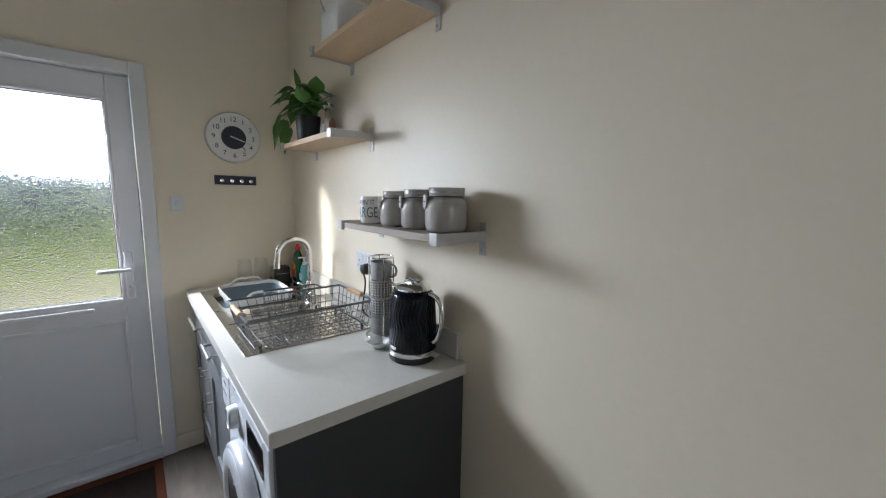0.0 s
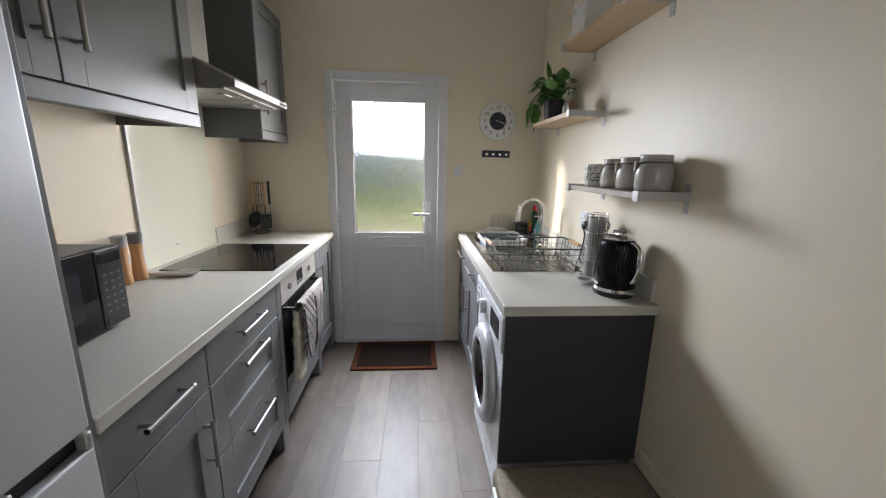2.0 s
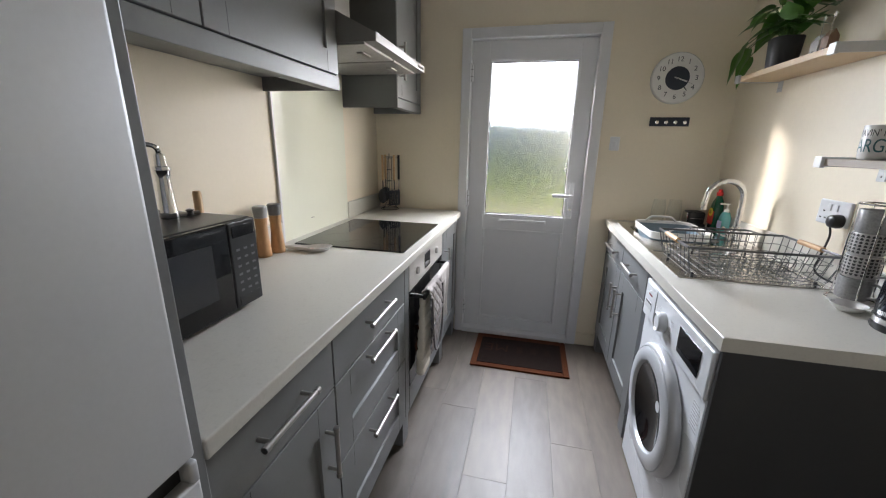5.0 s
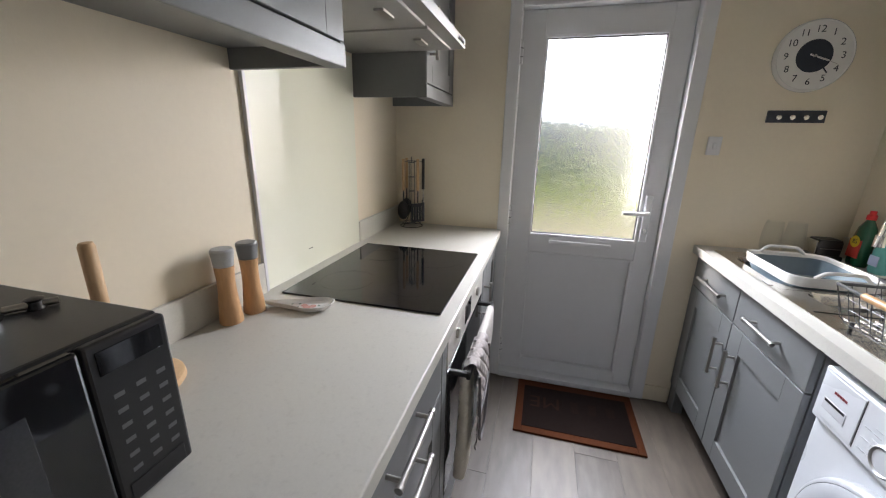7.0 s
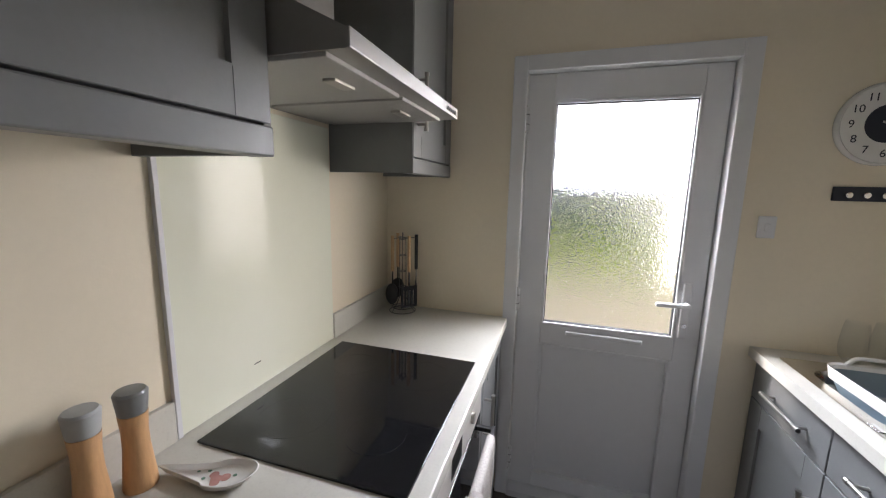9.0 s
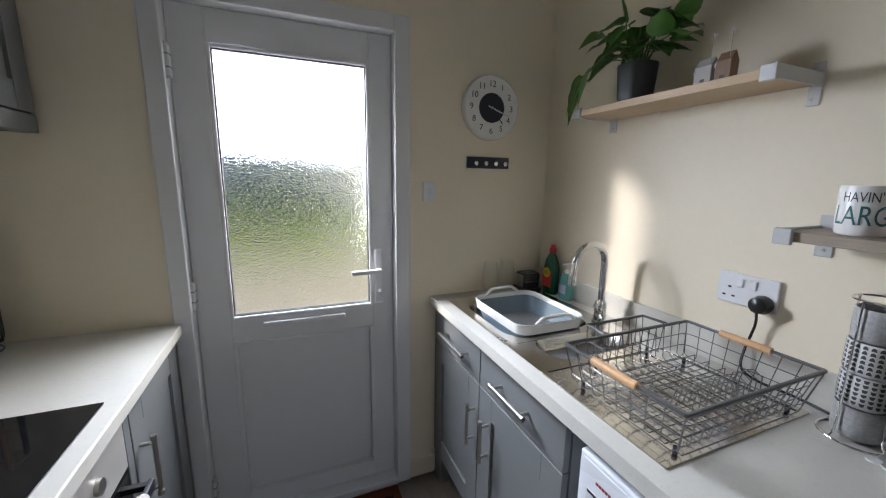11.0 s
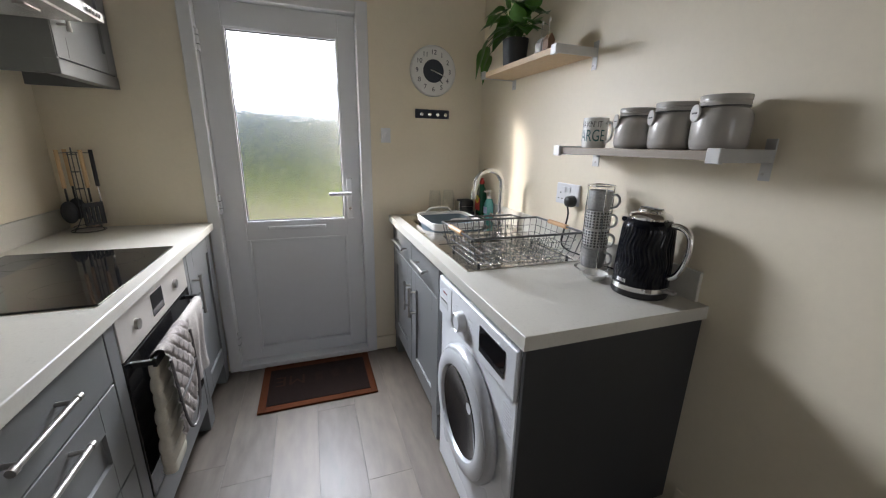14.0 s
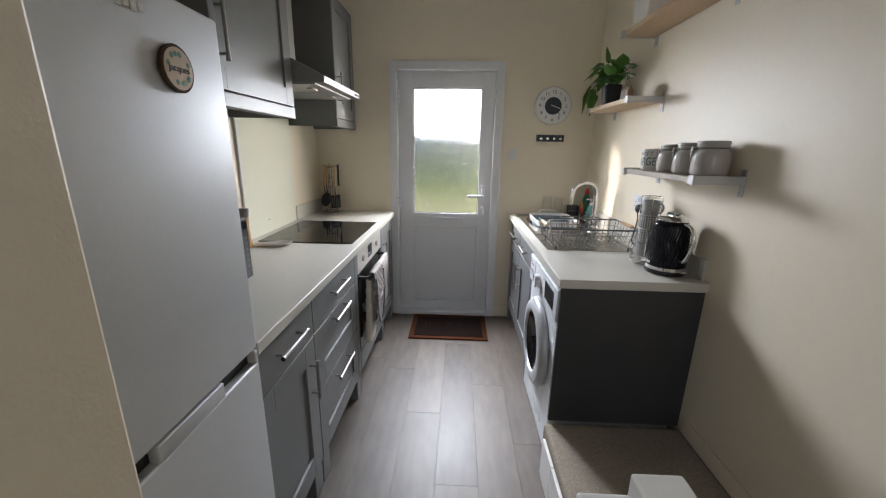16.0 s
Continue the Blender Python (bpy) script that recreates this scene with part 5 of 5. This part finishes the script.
us = thing("utensil_stand", (-1.210, 2.365, 0.91), "black wire carousel of wooden-handled cooking utensils", "utensil stand")
UX, UY = -1.210, 2.365
part("base_ring", tube([(UX + 0.062 * math.cos(a), UY + 0.062 * math.sin(a), 0.914) for a in [2 * math.pi * j / 30 for j in range(30)]], 0.0026, closed=True), WIRE, us)
part("upper_base_ring", tube([(UX + 0.05 * math.cos(a), UY + 0.05 * math.sin(a), 0.932) for a in [2 * math.pi * j / 30 for j in range(30)]], 0.002, closed=True), WIRE, us)
for j in range(3):
    a = j * 2.09
    ca, sa = math.cos(a), math.sin(a)
    part("upright", tube([(UX + 0.062 * ca, UY + 0.062 * sa, 0.914), (UX + 0.04 * ca, UY + 0.04 * sa, 0.94), (UX + 0.018 * ca, UY + 0.018 * sa, 0.98), (UX + 0.016 * ca, UY + 0.016 * sa, 1.270)], 0.0022), WIRE, us)
for z in (1.030, 1.106, 1.182, 1.259):
    part("tie_ring", tube([(UX + 0.017 * math.cos(a), UY + 0.017 * math.sin(a), z) for a in [2 * math.pi * j / 16 for j in range(16)]], 0.0018, closed=True), WIRE, us)
part("top_peg", rod((UX, UY, 1.259), (UX, UY, 1.289), 0.003), WIRE, us)
for a in (-1.97, -0.68, 0.445, 2.35):
    ca, sa = math.cos(a), math.sin(a)
    part("hanger", tube([(UX, UY, 1.268), (UX + 0.064 * ca, UY + 0.064 * sa, 1.265), (UX + 0.071 * ca, UY + 0.071 * sa, 1.274)], 0.0018), WIRE, us)
KINDS = ((-1.97, "ladle", PALE_WOOD), (-0.68, "slotted_turner", PALE_WOOD), (0.445, "spatula", BLACK), (2.35, "spoon", PALE_WOOD))
for a, kind, hm in KINDS:
    ca, sa = math.cos(a), math.sin(a)
    x, y = UX + 0.064 * ca, UY + 0.064 * sa
    ut = thing(kind, (x, y, 1.261), ("black silicone %s with a %s handle hanging on the stand" % (kind.replace("_", " "), "wooden" if hm is PALE_WOOD else "black")), kind.replace("_", " "), "cooking utensils")
    part("handle", tube([(x, y, 1.280), (x, y, 1.238), (x, y, 1.175), (x, y, 1.115)], 0.008, sides=10), hm, ut, smooth=True)
    part("neck", rod((x, y, 1.118), (x, y, 1.050), 0.004), RUBBER if hm is PALE_WOOD else STEEL, ut)
    if kind in ("ladle", "spoon"):
        bm = bmesh.new()
        bmesh.ops.create_uvsphere(bm, u_segments=16, v_segments=10, radius=1)
        bmesh.ops.transform(bm, matrix=Matrix.Translation((x + 0.004 * ca, y + 0.004 * sa, 1.008)) @ Matrix.Rotation(a, 4, "Z") @ Matrix.Diagonal((0.012 if kind == "spoon" else 0.026, 0.034, 0.050, 1)), verts=bm.verts)
    else:
        bm = bmesh.new()
        w = 0.041
        for q in range(5):
            box(-0.0025, 0.0025, -w + q * w * 0.4, -w + q * w * 0.4 + w * (0.28 if kind == "slotted_turner" else 0.4), 0.955, 1.030, 0, bm)
        box(-0.0025, 0.0025, -w, w, 1.028, 1.047, 0, bm)
        box(-0.0025, 0.0025, -w, w, 0.945, 0.957, 0, bm)
        bmesh.ops.transform(bm, matrix=Matrix.Translation((x, y, 0)) @ Matrix.Rotation(a, 4, "Z"), verts=bm.verts)
    part("head", bm, RUBBER, ut, "black silicone head", True)

# towel and oven glove on the oven handle
CLOTH = material("grey_woven_cotton", (0.46, 0.43, 0.41), 0.95, 0, 200, 0.3, 1.0, 260)
QUILT = material("grey_patterned_quilt", (0.34, 0.31, 0.30), 0.95, 0, 90, 0.3, 0.4, 200)
PLAIN = material("cream_quilted_cotton", (0.62, 0.58, 0.5), 0.95, 0, 120, 0.08, 0.4, 200)
INK_CLOTH = material("dark_grey_piping", (0.16, 0.15, 0.15), 0.95, 0, 200, 0.2, 0.6, 260)
matte(CLOTH, QUILT, PLAIN, INK_CLOTH)
HXX, HZZ = -0.678, 0.712


def hanging(y0, y1, front_len, back_len, amp, quilt, gap=0.012):
    """Cloth folded over the bar, with folds or quilting in its surface."""
    bm_ = bmesh.new()
    nu, nv = 44, 90
    total = front_len + back_len + math.pi * gap
    grid = []
    for i in range(nv + 1):
        s = total * i / nv - back_len
        row = []
        for j in range(nu + 1):
            y = y0 + (y1 - y0) * j / nu
            if s < 0:
                x, z, nx = HXX - gap, HZZ + s, -1
            elif s < math.pi * gap:
                a = s / gap
                x, z, nx = HXX - gap * math.cos(a), HZZ + gap * math.sin(a), 1
            else:
                x, z, nx = HXX + gap, HZZ - (s - math.pi * gap), 1
            depth = min(1.0, max(0.0, (HZZ - z) / 0.1))
            if quilt:
                d_ = 0.008 * min(1.0, 2.0 * abs(math.sin((y + s) * math.pi / 0.056) * math.sin((y - s) * math.pi / 0.056)) ** 0.6)
            else:
                d_ = amp * math.sin(y * 70 + 1.3 * math.sin(s * 9)) * depth + 0.0012 * math.sin(y * 500)
            wv = 0.008 * math.sin(s * 11 + y * 8) * depth
            row.append(bm_.verts.new((x + nx * (d_ if nx > 0 else 0.3 * d_) + (wv if nx > 0 else 0), y + 0.006 * math.sin(s * 14) * depth, z)))
        grid.append(row)
    for a_, b_ in zip(grid, grid[1:]):
        for j in range(nu):
            bm_.faces.new((a_[j], a_[j + 1], b_[j + 1], b_[j]))
    return bm_


tl = thing("tea_towel", (HXX, 1.69, 0.42), "grey woven tea towel hung over the oven handle", "towel")
part("cloth", hanging(1.575, 1.845, 0.285, 0.25, 0.006, False, 0.014), CLOTH, tl, smooth=True)
gl = thing("oven_gloves", (HXX, 1.47, 0.28), "grey quilted double oven gloves over the oven handle", "oven gloves")
part("band", hanging(1.397, 1.600, 0.31, 0.03, 0.0, True, 0.020), QUILT, gl, smooth=True)
flap = [(HXX + 0.032, 1.397, HZZ - 0.02), (HXX + 0.036, 1.40, HZZ - 0.12), (HXX + 0.037, 1.415, HZZ - 0.22), (HXX + 0.036, 1.45, HZZ - 0.30), (HXX + 0.036, 1.50, HZZ - 0.322), (HXX + 0.036, 1.55, HZZ - 0.30), (HXX + 0.036, 1.59, HZZ - 0.22), (HXX + 0.034, 1.60, HZZ - 0.12), (HXX + 0.031, 1.602, HZZ - 0.02)]
part("piping", tube(smooth_run(flap, 4), 0.0045), INK_CLOTH, gl, "dark grey piping", True)
part("pocket_edge", tube(smooth_run([(HXX + 0.034, 1.402, HZZ - 0.17), (HXX + 0.038, 1.50, HZZ - 0.155), (HXX + 0.034, 1.598, HZZ - 0.13)], 6), 0.005), INK_CLOTH, gl, smooth=True)
glove = []
for i in range(49):
    f = i / 48
    puff = abs(math.sin(i * math.pi / 6)) ** 0.6
    wide = 0.135 * min(1.0, 0.75 + 0.5 * f) * math.sqrt(max(0.02, 1 - max(0.0, (f - 0.86) / 0.14) ** 2))
    deep = (0.020 + 0.010 * puff + 0.012 * f) * math.sqrt(max(0.05, 1 - max(0.0, (f - 0.92) / 0.08) ** 2))
    glove.append(rounded(-0.694 + 0.003 * math.sin(4 * f), 1.445 - 0.022 * f + 0.004 * math.sin(i * 0.5), deep, wide + 0.006 * puff, deep * 0.42, 0.695 - 0.405 * f))
bm = loft(glove, True)
part("padded_end", bm, PLAIN, gl, "cream quilted lining", True)

# door mat
mat = thing("door_mat", (-0.228, 2.19, 0), "dark brown coir door mat with a rust border", "mat")
part("coir_pad", box(-0.51, 0.028, 2.028, 2.362, 0.0, 0.014, 0.003), COIR, mat)
bm = bmesh.new()
for a in ((-0.548, -0.508, 1.990, 2.416), (0.026, 0.064, 1.990, 2.416), (-0.508, 0.026, 1.990, 2.030), (-0.508, 0.026, 2.360, 2.416)):
    box(a[0], a[1], a[2], a[3], 0.0, 0.012, 0.003, bm)
part("border", bm, RUST, mat, "rust coloured border")
FADED = material("faded_rust_print", (0.024, 0.012, 0.008), 0.95, 0, 300, 0.4, 0.9, 500)
WORN = material("worn_rust_print", (0.016, 0.009, 0.007), 0.95, 0, 300, 0.4, 0.9, 500)
matte(FADED, WORN)
text_part("ME", 0.13, Matrix.Translation((-0.395, 2.235, 0.0143)) @ Matrix.Rotation(math.pi, 4, "Z"), FADED, mat, "lettering", 0.0004)
for q in range(3):
    part("worn_print", box(-0.262 + q * 0.09, -0.222 + q * 0.09, 2.185 + 0.008 * q, 2.275, 0.0135, 0.0143), WORN, mat)

# fridge magnets
mg = thing("fridge_magnet", (FX, 0.098, 1.546), "painted wood slice magnet with a name on the fridge", "magnet")
part("bark", facing([(0.033, 0), (0.039, 0.001), (0.040, 0.008), (0.036, 0.0095), (0, 0.009)], (FX, 0.098, 1.546), (1, 0, 0), 30), material("bark", (0.06, 0.035, 0.02), 0.9, 0, 80, 0.4, 0.8, 120), mg, smooth=True)
part("slice", facing([(0, 0.0092), (0.035, 0.0097), (0, 0.0101)], (FX, 0.098, 1.546), (1, 0, 0), 30), material("cut_wood", (0.5, 0.37, 0.24), 0.6, 0, 60, 0.12), mg)
for q in range(12):
    a = rnd.uniform(0.2, 2.9) + (math.pi if q % 2 else 0)
    part("painted_leaf", facing([(0, 0), (0.005, 0.0003), (0, 0.0007)], (FX + 0.0102, 0.098 + 0.026 * math.cos(a), 1.546 + 0.024 * math.sin(a)), (1, 0, 0), 7), GREENP, mg)
text_part("Jacques", 0.017, Matrix.Translation((FX + 0.0108, 0.098, 1.546)) @ Matrix.Rotation(math.pi / 2, 4, "Z") @ Matrix.Rotation(math.pi / 2, 4, "X"), INK, mg)
mg = thing("letter_magnet", (FX, 0.02, 1.622), "small silver lettered magnet on the fridge", "magnet")
for q in range(4):
    part("letter_bar", box(FX, FX + 0.004, -0.005 + q * 0.014, 0.005 + q * 0.014, 1.614 + 0.003 * (q % 2), 1.630 + 0.002 * (q % 3), 0.001, segments=1), CERAMIC, mg)

# stair gate by the step
gt = thing("stair_gate", (0.16, -0.13, 0), "white stair gate with a square post by the step", "gate")
part("post", box(0.091, 0.173, -0.190, -0.108, 0, 0.93, 0.006, segments=3), GLOSS_WHITE, gt)
bm = box(0.005, 0.092, -0.150, -0.120, 0.876, 0.90, 0.006)
part("top_rail", bm, GLOSS_WHITE, gt)
part("bottom_rail", box(0.005, 0.092, -0.15, -0.125, 0.05, 0.075, 0.004), GLOSS_WHITE, gt)
part("bar", rod((0.015, -0.136, 0.06), (0.015, -0.136, 0.885), 0.009), GLOSS_WHITE, gt)

# step face boards
for q in range(9):
    y = 0.80 - q * 0.16
    part("step_board", box(0.210, 0.2225, y - 0.155, y, 0.0, 0.185, 0.002), GLOSS_WHITE, bpy.data.objects["step"])

# ---- floor planks ----
rnd = random.Random(3)
W, L = 0.188, 1.22
FIRST_END = {-3: 1.587, -2: 1.165, -1: 1.93, 0: 1.44, 1: 0.965}
plank_mesh = {}
for c_ in range(-8, 6):
    x0 = -0.072 + c_ * W
    y = YN + 0.05 - rnd.uniform(0.1, L)
    y = FIRST_END.get(c_, y)
    starts = [YN + 0.05]
    while y > YS:
        starts.append(y)
        y -= L
    starts.append(YS)
    for ya, yb in zip(starts, starts[1:]):
        ln = round(ya - yb, 3)
        if ln < 0.02:
            continue
        if ln not in plank_mesh:
            bm = box(-W / 2 + 0.0002, W / 2 - 0.0002, -ln / 2 + 0.0002, ln / 2 - 0.0002, -0.008, 0.0, 0.0006, segments=1)
            me = bpy.data.meshes.new("plank")
            bm.to_mesh(me)
            bm.free()
            me.materials.append(FLOOR)
            plank_mesh[ln] = me
        p = new("plank", plank_mesh[ln])
        p.location = (x0 + W / 2, (ya + yb) / 2, 0)
        p.parent = floor
